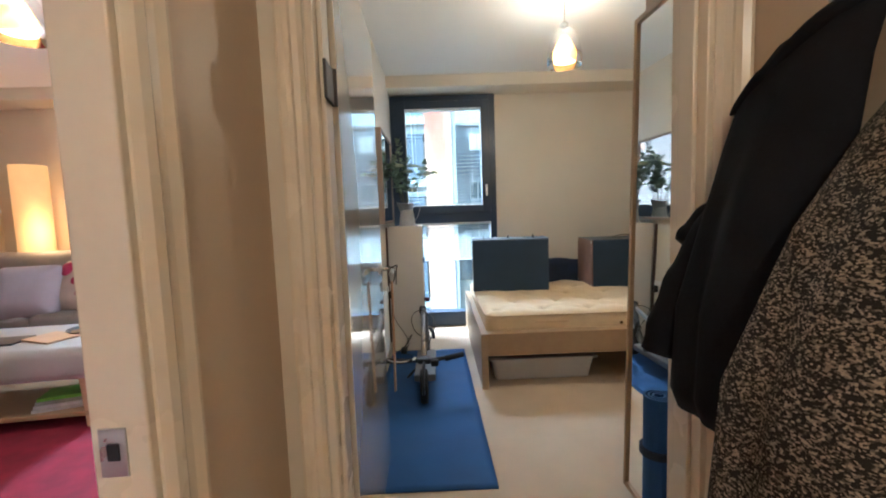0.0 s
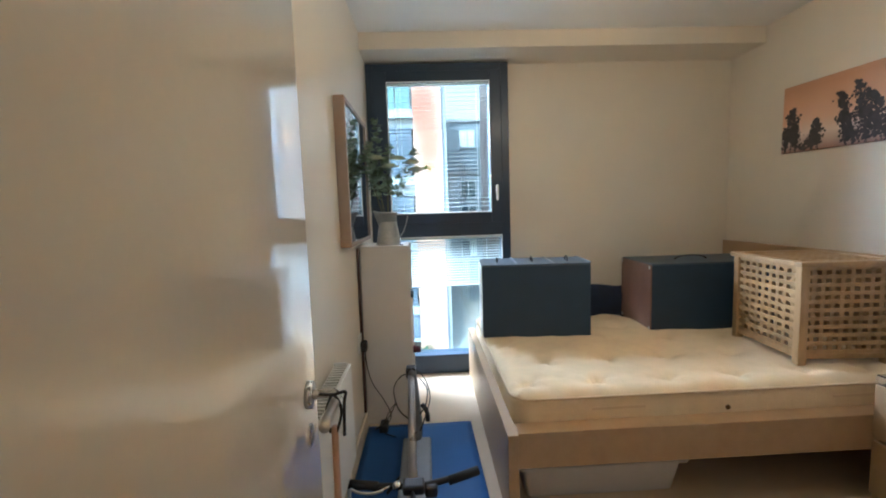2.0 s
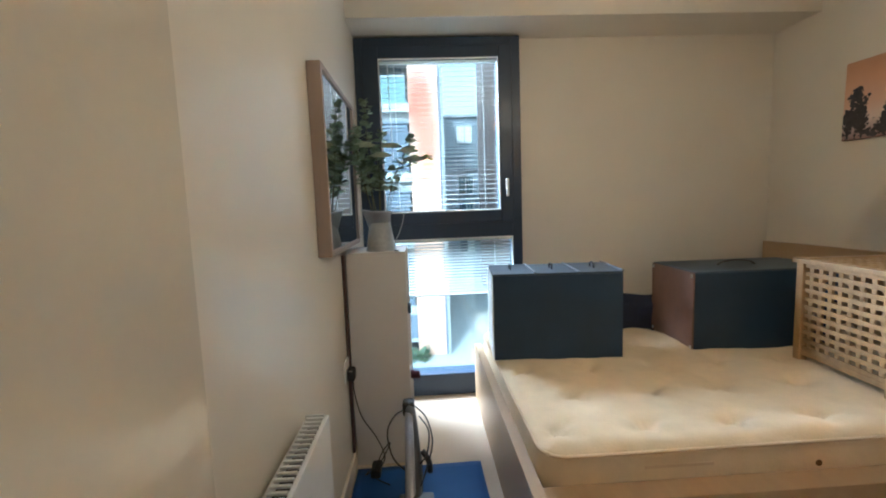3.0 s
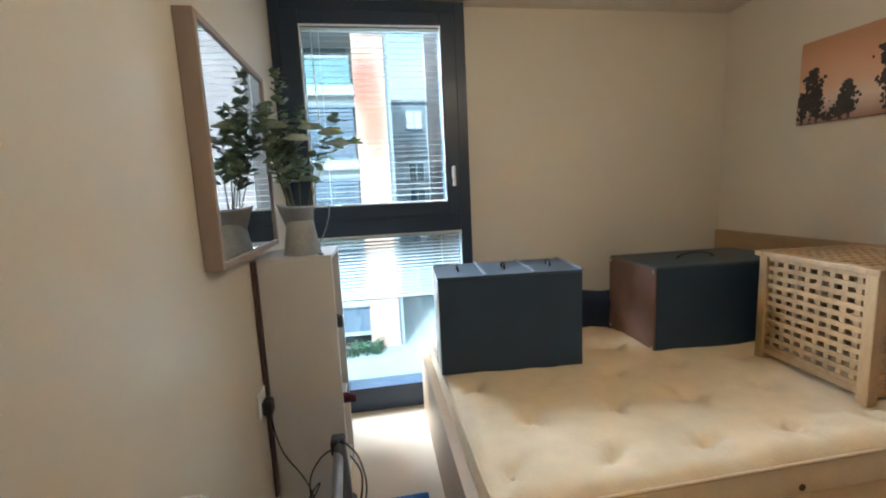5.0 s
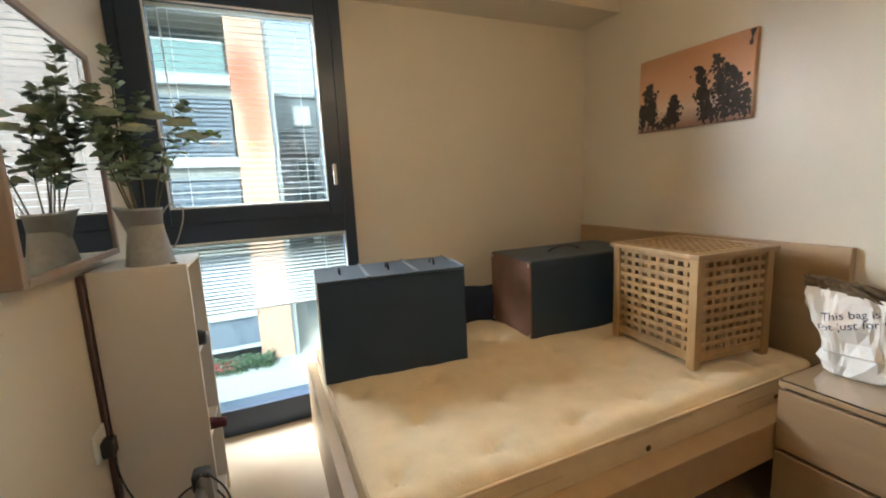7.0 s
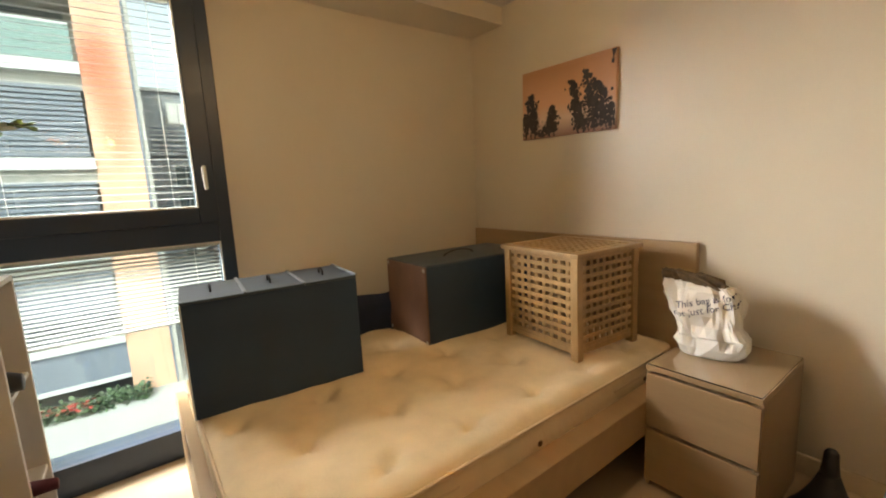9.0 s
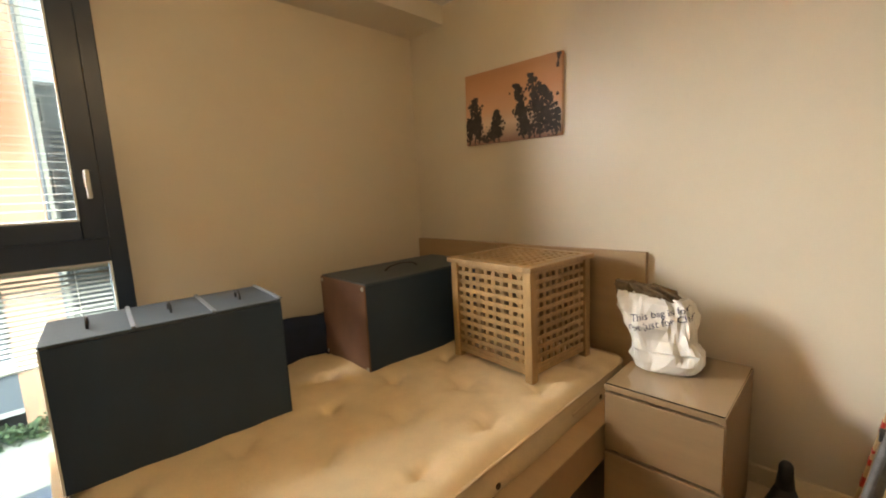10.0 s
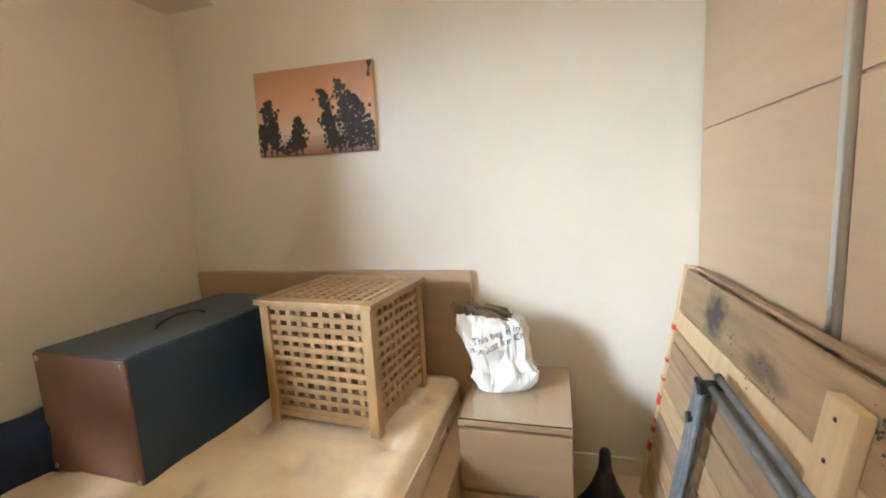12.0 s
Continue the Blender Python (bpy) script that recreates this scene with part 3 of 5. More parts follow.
part("strap", tube(bmesh.new(), curve_points([(0.26, 0.2, T + 0.006), (0.29, 0.2, T + 0.024), (0.37, 0.2, T + 0.034), (0.45, 0.2, T + 0.024), (0.48, 0.2, T + 0.006)], 5), 0.011, 8, 0.35), BLACK, case_b, "black webbing handle", True)
for y, z in ((0.018, T - 0.018), (D - 0.018, T - 0.018), (0.018, 0.018), (D - 0.018, 0.018)):
    e = part("rivet", lathe(bmesh.new(), [(0.001, 0.005), (0.008, 0.004), (0.011, 0)], 12), STEEL, case_b, "shiny steel rivet", True)
    e.matrix_basis = pose(-0.0005, y, z, 0, -90)

bm, _ = soft_slab(0.95, 0.13, -0.12, 0.12, 0.05, lambda x, y: 0.02 * noise.noise(Vector((x * 5, y * 5, 9))), 40, 12, 0.04)
cushion = solid("bolster_cushion", bm, NAVY, "navy blue fabric bolster cushion against the wall", "cushion", smooth=True)
cushion.matrix_basis = pose(2.15, 8.345, 0.605, 12, 0, 0)

# lattice crate
CR = 0.50
crate = thing("lattice_crate", "square acacia wood storage crate with woven lattice sides", "storage table", pose(2.625, 7.205, 0.497, 0, 0, -5) @ Matrix.Diagonal((1, 1, 1.03, 1)))
PO = 0.042
for a, b in ((0, 0), (CR - 0.04 - PO, 0), (0, CR - PO), (CR - 0.04 - PO, CR - PO)):
    part("corner_post", boxed(a, a + PO, b, b + PO, 0, CR - 0.022, 0.004), ACACIA, crate)
CW = CR - 0.04
slat_y = part("slat", boxed(-0.004, 0.004, PO, CR - PO, -0.0105, 0.0105, 0.0015, 1), ACACIA, crate)
slat_z = part("slat", boxed(-0.004, 0.004, -0.0115, 0.0115, 0.05, CR - 0.022, 0.0015, 1), ACACIA, crate)
slat_x = part("slat", boxed(PO, CW - PO, -0.004, 0.004, -0.0095, 0.0095, 0.0015, 1), ACACIA, crate)
slat_w = part("slat", boxed(-0.0115, 0.0115, -0.004, 0.004, 0.05, CR - 0.022, 0.0015, 1), ACACIA, crate)
first = {id(o): True for o in (slat_y, slat_z, slat_x, slat_w)}


def lay(ob, m):
    if first.pop(id(ob), None):
        ob.matrix_basis = m
    else:
        part_copy(ob, m)


NR, NC = 11, 8
for face in (0, 1):
    px = 0.018 if face == 0 else CW - 0.018
    py = 0.018 if face == 0 else CR - 0.018
    s = -1 if face == 0 else 1
    for r in range(NR):
        z = 0.055 + (CR - 0.022 - 0.075) * r / (NR - 1) + 0.01
        lay(slat_y, pose(px + s * 0.0035, 0, z))
        lay(slat_x, pose(0, py + s * 0.0035, z))
    for c in range(NC):
        t = (c + 0.62) / (NC + 0.24)
        lay(slat_z, pose(px - s * 0.0015, PO + (CR - 2 * PO) * t, 0))
        lay(slat_w, pose(PO + (CW - 2 * PO) * t, py - s * 0.0015, 0))
    part("bottom_rail", boxed(px - 0.009, px + 0.009, PO, CR - PO, 0.03, 0.056, 0.002), ACACIA, crate)
    part("bottom_rail", boxed(PO, CW - PO, py - 0.009, py + 0.009, 0.03, 0.056, 0.002), ACACIA, crate)
lid = part("lid_frame", boxed(-0.014, CW + 0.014, -0.014, 0.03, CR - 0.022, CR, 0.003), ACACIA, crate)
part("lid_frame", boxed(-0.014, CW + 0.014, CR - 0.03, CR + 0.014, CR - 0.022, CR, 0.003), ACACIA, crate)
part("lid_frame", boxed(-0.014, 0.03, 0.03, CR - 0.03, CR - 0.022, CR, 0.003), ACACIA, crate)
part("lid_frame", boxed(CW - 0.03, CW + 0.014, 0.03, CR - 0.03, CR - 0.022, CR, 0.003), ACACIA, crate)
lid_a = part("lid_slat", boxed(0.03, CW - 0.03, -0.0105, 0.0105, -0.003, 0.003, 0.001, 1), ACACIA, crate)
lid_b = part("lid_slat", boxed(-0.0105, 0.0105, 0.03, CR - 0.03, -0.003, 0.003, 0.001, 1), ACACIA, crate)
first[id(lid_a)] = first[id(lid_b)] = True
for c in range(9):
    t = (c + 0.6) / 9.2
    lay(lid_a, pose(0, 0.03 + (CR - 0.06) * t, CR - 0.006))
    lay(lid_b, pose(0.03 + (CW - 0.06) * t, 0, CR - 0.0085))

# bedside drawers
ns = thing("bedside_drawers", "two-drawer pale birch bedside chest with glass top", "bedside table", pose(2.715, 6.525, 0))
W, D, T = 0.405, 0.50, 0.558
part("side_panel", boxed(0.012, D, 0, 0.018, 0, T - 0.022, 0.002), NIGHTWOOD, ns)
part("side_panel", boxed(0.012, D, W - 0.018, W, 0, T - 0.022, 0.002), NIGHTWOOD, ns)
part("back_panel", boxed(D - 0.01, D, 0.018, W - 0.018, 0, T - 0.022), NIGHTWOOD, ns)
part("top", boxed(-0.004, D, 0, W, T - 0.022, T, 0.002), NIGHTWOOD, ns)
part("glass_sheet", boxed(-0.002, D - 0.004, 0.003, W - 0.003, T + 0.001, T + 0.006, 0.001), SMOKED, ns, "clear glass protective sheet").visible_shadow = False
part("inner_shelf", boxed(0.02, D - 0.012, 0.019, W - 0.019, 0.03, 0.05), NIGHTWOOD, ns)
part("drawer_front", boxed(-0.006, 0.012, 0.002, W - 0.002, 0.288, T - 0.034, 0.003), NIGHTWOOD, ns)
part("drawer_front", boxed(-0.006, 0.012, 0.002, W - 0.002, 0.035, 0.272, 0.003), NIGHTWOOD, ns)
part("drawer_box", boxed(0.012, D - 0.05, 0.022, W - 0.022, 0.30, 0.46), OAK, ns)
part("drawer_box", boxed(0.012, D - 0.05, 0.022, W - 0.022, 0.06, 0.22), OAK, ns)

# shopping bag on the bedside drawers
bag = thing("shopping_bag", "crumpled white carrier bag with dark blue lettering", "bag", pose(2.985, 6.83, 0.565, 0, 0, 12) @ Matrix.Diagonal((0.95, 0.92, 0.93, 1)))


def bag_ring(z, hx, hy, cx, cy, seed, n=72, rough=0.03):
    pts = []
    for k in range(n):
        a = k * math.tau / n
        c, s = math.cos(a), math.sin(a)
        e = 0.55
        x, y = hx * math.copysign(abs(c) ** e, c), hy * math.copysign(abs(s) ** e, s)
        w = rough * (noise.noise(Vector((c * 2.2, s * 2.2, z * 11 + seed))) + 0.7 * noise.noise(Vector((c * 5, s * 5, z * 22 + seed))) - 0.5 * abs(noise.noise(Vector((c * 3.5 + z * 9, s * 3.5, z * 14 + 2 * seed)))))
        pts.append((cx + x + c * w, cy + y + s * w, z + 0.35 * w + max(0, z - 0.12) * 0.5 * y))
    return pts


bm = bmesh.new()
secs = [(0.0, .07, .095, 0, -0.035), (0.012, .085, .122, 0, -0.045), (0.05, .095, .142, 0, -0.052), (0.095, .093, .146, 0.0, -0.046), (0.105, .096, .138, -0.006, -0.04), (0.15, .086, .136, 0.0, -0.024),
        (0.2, .084, .146, 0.004, -0.012), (0.25, .074, .152, 0.010, 0.0), (0.30, .058, .152, 0.016, 0.012), (0.33, .042, .142, 0.02, 0.026)]
loft(bm, [bag_ring(z, a, b, cx, cy, 4) for z, a, b, cx, cy in secs])
bag_skin = BVHTree.FromBMesh(bm)
part("bag_body", bm, BAGWHITE, bag)
bm = bmesh.new()
loft(bm, [bag_ring(0.315, .044, .138, .021, .034, 4), bag_ring(0.345, .040, .128, .024, .050, 8, rough=0.035), bag_ring(0.372, .026, .085, .03, .088, 9, rough=0.035)])
part("lining_top", bm, BAGTOP, bag, "dark brown patterned folded opening")


def lettering(text, size, m, material, parent, skin):
    """Print that follows the folds of what it is printed on, along the thing's own x."""
    cu = bpy.data.curves.new("lettering", "FONT")
    cu.body, cu.size = text, size
    tmp = bpy.data.objects.new("lettering", cu)
    me = bpy.data.meshes.new_from_object(tmp)
    bpy.data.objects.remove(tmp)
    for v in me.vertices:
        p = m @ v.co
        hit = skin.ray_cast(Vector((-0.4, p.y, p.z)), Vector((1, 0, 0)))[0]
        v.co = (hit.x - 0.0015 if hit else p.x, p.y, p.z)
    me.materials.append(material)
    ob = new("lettering", me)
    ob.parent = parent
    return ob


for text, z, y0 in (("This bag is for", 0.222, 0.092), ("not just for Chr", 0.180, 0.104)):
    lettering(text, 0.041, pose(-0.106, y0, z, 90, 0, -90) @ pose(0, 0, 0, 0, 0, 14), INK, bag, bag_skin)

# plastic tub under the bed
tub = thing("storage_tub", "translucent grey plastic storage tub under the bed", "box", pose(1.58, 7.30, 0))
bm = bmesh.new()


def rect(hx, hy, z, r=0.03, n=5):
    pts = []
    for cx, cy, a0 in ((hx - r, hy - r, 0), (-hx + r, hy - r, 90), (-hx + r, -hy + r, 180), (hx - r, -hy + r, 270)):
        for k in range(n + 1):
            a = radians(a0 + 90 * k / n)
            pts.append((cx + r * math.cos(a), cy + r * math.sin(a), z))
    return pts


loft(bm, [rect(0.34, 0.24, 0.004), rect(0.37, 0.265, 0.165), rect(0.362, 0.257, 0.165), rect(0.334, 0.234, 0.010)])
TUB = mat("frosted_tub_plastic", (0.46, 0.45, 0.45), 0.4, vary=0.05, scale=4, bump=0.03)
part("tub_wall", bm, TUB, tub)
bm = bmesh.new()
loft(bm, [rect(0.372, 0.267, 0.155), rect(0.392, 0.285, 0.157), rect(0.392, 0.285, 0.166), rect(0.372, 0.267, 0.169)], caps=False)
part("rim", bm, TUB, tub, "turned-out rim")


# ---- bedroom: walls and the rest ----
pic = thing("canvas_picture", "canvas print of dark trees before an orange sunset", "picture",
            Matrix.Translation((0, 8.105, 1.84)) @ pose(0, 0, 0, 1.1) @ Matrix.Translation((0, -8.105, -1.84)))
PY0, PY1, PZ0, PZ1, PX = 7.42, 8.105, 1.628, 2.062, 3.290
cm = bpy.data.materials.new("sunset_print")
cm.use_nodes = True
n, l = cm.node_tree.nodes, cm.node_tree.links
tc, sep, ramp, nz = n.new("ShaderNodeTexCoord"), n.new("ShaderNodeSeparateXYZ"), n.new("ShaderNodeValToRGB"), n.new("ShaderNodeTexNoise")
nz.inputs["Scale"].default_value = 5
addn = n.new("ShaderNodeMath")
addn.operation = "MULTIPLY_ADD"
addn.inputs[1].default_value = 0.12
l.new(tc.outputs["Generated"], sep.inputs[0])
l.new(tc.outputs["Object"], nz.inputs["Vector"])
l.new(nz.outputs[0], addn.inputs[0])
l.new(sep.outputs["Z"], addn.inputs[2])
l.new(addn.outputs[0], ramp.inputs[0])
els = ramp.color_ramp.elements
els[0].position, els[0].color = 0.05, (0.30, 0.16, 0.12, 1)
els[1].position, els[1].color = 1.0, (0.52, 0.28, 0.15, 1)
for p, c in ((0.32, (0.78, 0.62, 0.52, 1)), (0.5, (0.76, 0.48, 0.32, 1)), (0.75, (0.66, 0.37, 0.22, 1))):
    e = els.new(p)
    e.color = c
l.new(ramp.outputs[0], n["Principled BSDF"].inputs["Base Color"])
n["Principled BSDF"].inputs["Roughness"].default_value = 0.7
part("canvas", boxed(PX, X1 - 0.001, PY0, PY1, PZ0, PZ1, 0.003), cm, pic)
PRINT = mat("dark_print_ink", (0.052, 0.044, 0.046), 0.7, vary=0.4, scale=30, fine=100, bump=0)
rnd = random.Random(5)


def printed_tree(bm, base, height, spread, lean=0.0):
    """Flat silhouette of a tree: a trunk and many small leaf patches, lying on the print."""
    y0, z0 = base

    def patch(y, z, r):
        k = rnd.randint(5, 7)
        a0 = rnd.random() * 6
        vs = [bm.verts.new((PX - 0.0012 - rnd.random() * 0.0004, min(PY1 - .002, max(PY0 + .002, y + r * rnd.uniform(.6, 1.2) * math.cos(a0 + q * math.tau / k))),
                            min(PZ1 - .002, max(PZ0 + .002, z + r * rnd.uniform(.6, 1.2) * math.sin(a0 + q * math.tau / k))))) for q in range(k)]
        bm.faces.new(vs)
    for k in range(12):
        patch(y0 + lean * k / 14 + rnd.uniform(-.004, .004), z0 + height * k / 14, 0.009)
    for _ in range(int(850 * height)):
        h = rnd.random() ** 0.8
        w = spread * (0.35 + 0.65 * math.sin(math.pi * min(1, h * 0.9 + 0.1))) * (0.75 + 0.5 * noise.noise(Vector((h * 9, y0 * 7, 1))))
        patch(y0 + lean * h + rnd.gauss(0, 0.5) * w, z0 + height * (0.12 + 0.88 * h), rnd.uniform(0.004, 0.013))


trees = bmesh.new()
for y, hgt, sp, lean in ((8.03, 0.28, 0.075, 0.0), (8.075, 0.16, 0.05, 0.0), (7.995, 0.20, 0.05, 0.01), (7.88, 0.12, 0.05, 0.0), (7.84, 0.19, 0.045, 0.015), (7.63, 0.31, 0.06, 0.085), (7.66, 0.18, 0.06, 0.02),
                         (7.50, 0.35, 0.085, 0.12), (7.47, 0.27, 0.075, 0.06), (7.55, 0.20, 0.08, 0.03), (7.45, 0.14, 0.05, 0.0), (7.93, 0.05, 0.10, 0.0), (7.62, 0.07, 0.10, 0.0)):
    printed_tree(trees, (y, PZ0 + 0.004), hgt, sp, lean)
part("printed_foliage", trees, PRINT, pic, "dark tree silhouettes")["kind"] = "stuff"
bm = bmesh.new()
for k in range(6):
    box(bm, PX - 0.0016, PX - 0.0005, PY0 + 0.002 + k * .006, PY0 + 0.03 - k * .003, PZ1 - 0.02 - k * 0.012, PZ1 - 0.006 - k * 0.010)
part("printed_branch", bm, PRINT, pic)

# framed mirror on the west wall
fm = thing("wall_mirror", "rectangular mirror in a deep whitewashed wooden frame", "mirror")
MYA, MYB, MZA, MZB, MXF = 7.34, 8.06, 1.150, 1.882, 0.455
for b in ((X0 + 0.001, MXF, MYA, MYA + 0.022, MZA, MZB), (X0 + 0.001, MXF, MYB - 0.022, MYB, MZA, MZB), (X0 + 0.001, MXF, MYA + 0.022, MYB - 0.022, MZA, MZA + 0.022), (X0 + 0.001, MXF, MYA + 0.022, MYB - 0.022, MZB - 0.022, MZB)):
    part("frame_side", boxed(*b, 0.003), WHITEWASH, fm)
part("glass", boxed(X0 + 0.002, MXF - 0.008, MYA + 0.0225, MYB - 0.0225, MZA + 0.0225, MZB - 0.0225), MIRROR, fm, "silvered mirror glass")

# radiator
rad = thing("radiator", "white panel radiator with grille top on the wall", "radiator")
RY0, RY1, RZ0, RZ1 = 6.40, 6.985, 0.29, 0.70
part("front_panel", boxed(0.478, 0.492, RY0, RY1, RZ0, RZ1, 0.004), WHITE, rad)
part("back_panel", boxed(0.418, 0.428, RY0 + 0.01, RY1 - 0.01, RZ0 + 0.01, RZ1 - 0.01, 0.003), WHITE, rad)
part("end_cap", boxed(0.420, 0.478, RY1 - 0.008, RY1, RZ0 + 0.01, RZ1 + 0.004, 0.002), WHITE, rad)
part("end_cap", boxed(0.420, 0.478, RY0, RY0 + 0.008, RZ0 + 0.01, RZ1 + 0.004, 0.002), WHITE, rad)
gr = part("grille_bar", boxed(0.428, 0.478, -0.004, 0.004, RZ1 - 0.006, RZ1 + 0.002, 0.001, 1), WHITE, rad)
for i in range(24):
    m = pose(0, RY0 + 0.02 + i * (RY1 - RY0 - 0.04) / 23, 0)
    if i:
        part_copy(gr, m)
    else:
        gr.matrix_basis = m
part("dark_core", boxed(0.430, 0.476, RY0 + 0.01, RY1 - 0.01, RZ0 + 0.03, RZ1 - 0.03), BLACK, rad)
part("wall_bracket", boxed(X0, 0.42, RY0 + 0.1, RY0 + 0.13, RZ0 + 0.05, RZ1 - 0.05), WHITE, rad)
part("valve_pipe", tube(bmesh.new(), [(0.45, RY1 + 0.012, 0.0), (0.45, RY1 + 0.012, RZ0 + 0.06), (0.45, RY1 - 0.004, RZ0 + 0.06)], 0.008, 10), WHITE, rad)

# bookcase
SX0, SX1, SY0, SY1, SZ = 0.416, 0.712, 7.798, 8.12, 1.115
bc = thing("bookcase", "narrow white bookcase open to the side", "bookcase")
SHELF = mat("white_foil_board", (0.64, 0.61, 0.58), 0.4, vary=0.03, scale=4, bump=0.02)
part("side_panel", boxed(SX0, SX1, SY0, SY0 + 0.018, 0, SZ - 0.018, 0.0015), SHELF, bc)
part("side_panel", boxed(SX0, SX1, SY1 - 0.018, SY1, 0, SZ - 0.018, 0.0015), SHELF, bc)
part("top", boxed(SX0, SX1, SY0, SY1, SZ - 0.018, SZ, 0.0015), SHELF, bc)
part("back_panel", boxed(SX0, SX0 + 0.006, SY0 + 0.018, SY1 - 0.018, 0.02, SZ - 0.018), SHELF, bc)
for z in (0.06, 0.40, 0.755):
    part("shelf", boxed(SX0 + 0.006, SX1 - 0.006, SY0 + 0.018, SY1 - 0.018, z, z + 0.016, 0.0015), SHELF, bc)
part("plinth", boxed(SX1 - 0.03, SX1 - 0.012, SY0 + 0.018, SY1 - 0.018, 0, 0.058), SHELF, bc)
for nm, lab, y, z, r, ln in (("black_pouch", "black soft pouch lying on a bookcase shelf", 7.90, 0.771, 0.045, 0.24), ("dark_bundle", "dark rolled cloth on the lower bookcase shelf", 7.89, 0.416, 0.03, 0.27)):
    bm = bmesh.new()
    rings = []
    for k in range(12):
        t = k / 11
        rr = r * (0.55 + 0.45 * math.sin(math.pi * min(1, t * 0.85 + 0.12)))
        rings.append([(SX1 - 0.25 + ln * 1.1 * t, y + rr * math.cos(a) * 1.1 + 0.006 * math.sin(t * 9), z + rr + rr * math.sin(a)) for a in [q * math.tau / 14 for q in range(14)]])
    loft(bm, rings)
    solid(nm, bm, BLACK if nm[0] == "b" else mat("maroon_cloth", (0.07, 0.012, 0.02), 0.85, vary=0.3, scale=15), lab, "pouch" if nm[0] == "b" else "cloth", smooth=True)
bm = lathe(bmesh.new(), [(0.001, 0), (0.011, 0), (0.012, 0.004), (0.001, 0.006)], 14)
coin = solid("bottle_cap", bm, BLACK, "small black cap lying on the bookcase", "cap")
coin.matrix_basis = pose(0.668, 7.835, SZ)

# jug with eucalyptus
JX, JY = 0.585, 7.90
jug = thing("zinc_jug", "tapered galvanised zinc jug with thin wire handle", "jug", pose(JX, JY, SZ))
bm = bmesh.new()
rings = []
for z, r in ((0.0, 0.074), (0.004, 0.076), (0.06, 0.068), (0.12, 0.058), (0.165, 0.053), (0.19, 0.056), (0.205, 0.062)):
    ring = []
    for k in range(36):
        a = k * math.tau / 36
        lip = max(0, math.cos(a - math.pi)) ** 6 * max(0, (z - 0.13) / 0.075)
        ring.append(((r + 0.034 * lip) * math.cos(a), r * math.sin(a), z + 0.012 * lip))
    rings.append(ring)
inner = [[(x * 0.96, y * 0.96, z) for x, y, z in rings[-1]], [(x * 0.9, y * 0.9, 0.10) for x, y, z in rings[3]]]
loft(bm, rings + inner)
part("body", bm, ZINC, jug, smooth=True)
part("handle", tube(bmesh.new(), curve_points([(0.058, 0, 0.185), (0.085, 0, 0.215), (0.118, 0, 0.205), (0.122, 0, 0.165), (0.098, 0, 0.09), (0.076, 0, 0.05)], 6), 0.0045, 8, 0.6), ZINC, jug, "thin wire handle", True)
part("foot_band", lathe(bmesh.new(), [(0.074, 0.0), (0.0785, 0.001), (0.0785, 0.008), (0.074, 0.009)], 36), ZINC, jug)

plant = thing("artificial_bouquet", "artificial eucalyptus sprays and cream flowers in jug", "plant", pose(JX, JY, SZ + 0.1))
prnd = random.Random(11)


def leaf(bm, p, d, up, size, wide):
    d = d.normalized()
    side = d.cross(up).normalized()
    nrm = side.cross(d)
    out = [p, p + d * size * .3 + side * size * wide * .8 + nrm * size * .08, p + d * size * .7 + side * size * wide + nrm * size * .1, p + d * size,
           p + d * size * .7 - side * size * wide + nrm * size * .1, p + d * size * .3 - side * size * wide * .8 + nrm * size * .08]
    vs = [bm.verts.new(q) for q in out]
    mid = bm.verts.new(p + d * size * .5 - nrm * size * .04)
    for a in range(6):
        bm.faces.new((vs[a], vs[(a + 1) % 6], mid))


sprays = [((-0.02, 0.02, 0), (-0.05, 0.05, .34), (-0.06, 0.14, .68), 1.0), ((0.0, 0.0, 0), (-0.05, -0.01, .30), (-0.10, -0.02, .52), 1.1), ((0.0, 0.01, 0), (0.01, 0.0, .28), (-0.02, 0.03, .44), 1.0),
          ((0.02, 0, 0), (0.08, -0.02, .26), (0.19, -0.03, .46), 0.9), ((-0.01, 0.01, 0), (-0.08, 0.04, .26), (-0.12, 0.07, .44), 1.0),
          ((-0.01, -0.01, 0), (-0.07, -0.06, .28), (-0.09, -0.13, .48), 1.0), ((0.0, 0.02, 0), (0.0, 0.07, .30), (0.02, 0.12, .52), 1.0)]
for a, b, c, dens in sprays:
    pts = curve_points([a, b, c], 9)
    stem = part("stem", tube(bmesh.new(), pts, [0.0035 - 0.0022 * i / (len(pts) - 1) for i in range(len(pts))], 6), STEM, plant)
    bm = bmesh.new()
    for i in range(7, len(pts)):
        for k in range(int(5 * dens)):
            ang = prnd.random() * math.tau
            d = Vector((math.cos(ang), math.sin(ang), prnd.uniform(-0.2, 0.7)))
            leaf(bm, pts[i] + Vector((prnd.gauss(0, .004), prnd.gauss(0, .004), prnd.gauss(0, .01))), d, Vector((prnd.gauss(0, .4), prnd.gauss(0, .4), 1)), prnd.uniform(0.040, 0.066) * (1.1 - 0.5 * i / len(pts)), 0.46)
    part("leaves", bm, LEAF, stem)
gp = curve_points([(0.02, -0.01, 0), (0.09, -0.02, .22), (0.19, -0.03, .36), (0.27, -0.05, .36)], 8)
gs = part("stem", tube(bmesh.new(), gp, 0.002, 6), STEM, plant)
bm = bmesh.new()
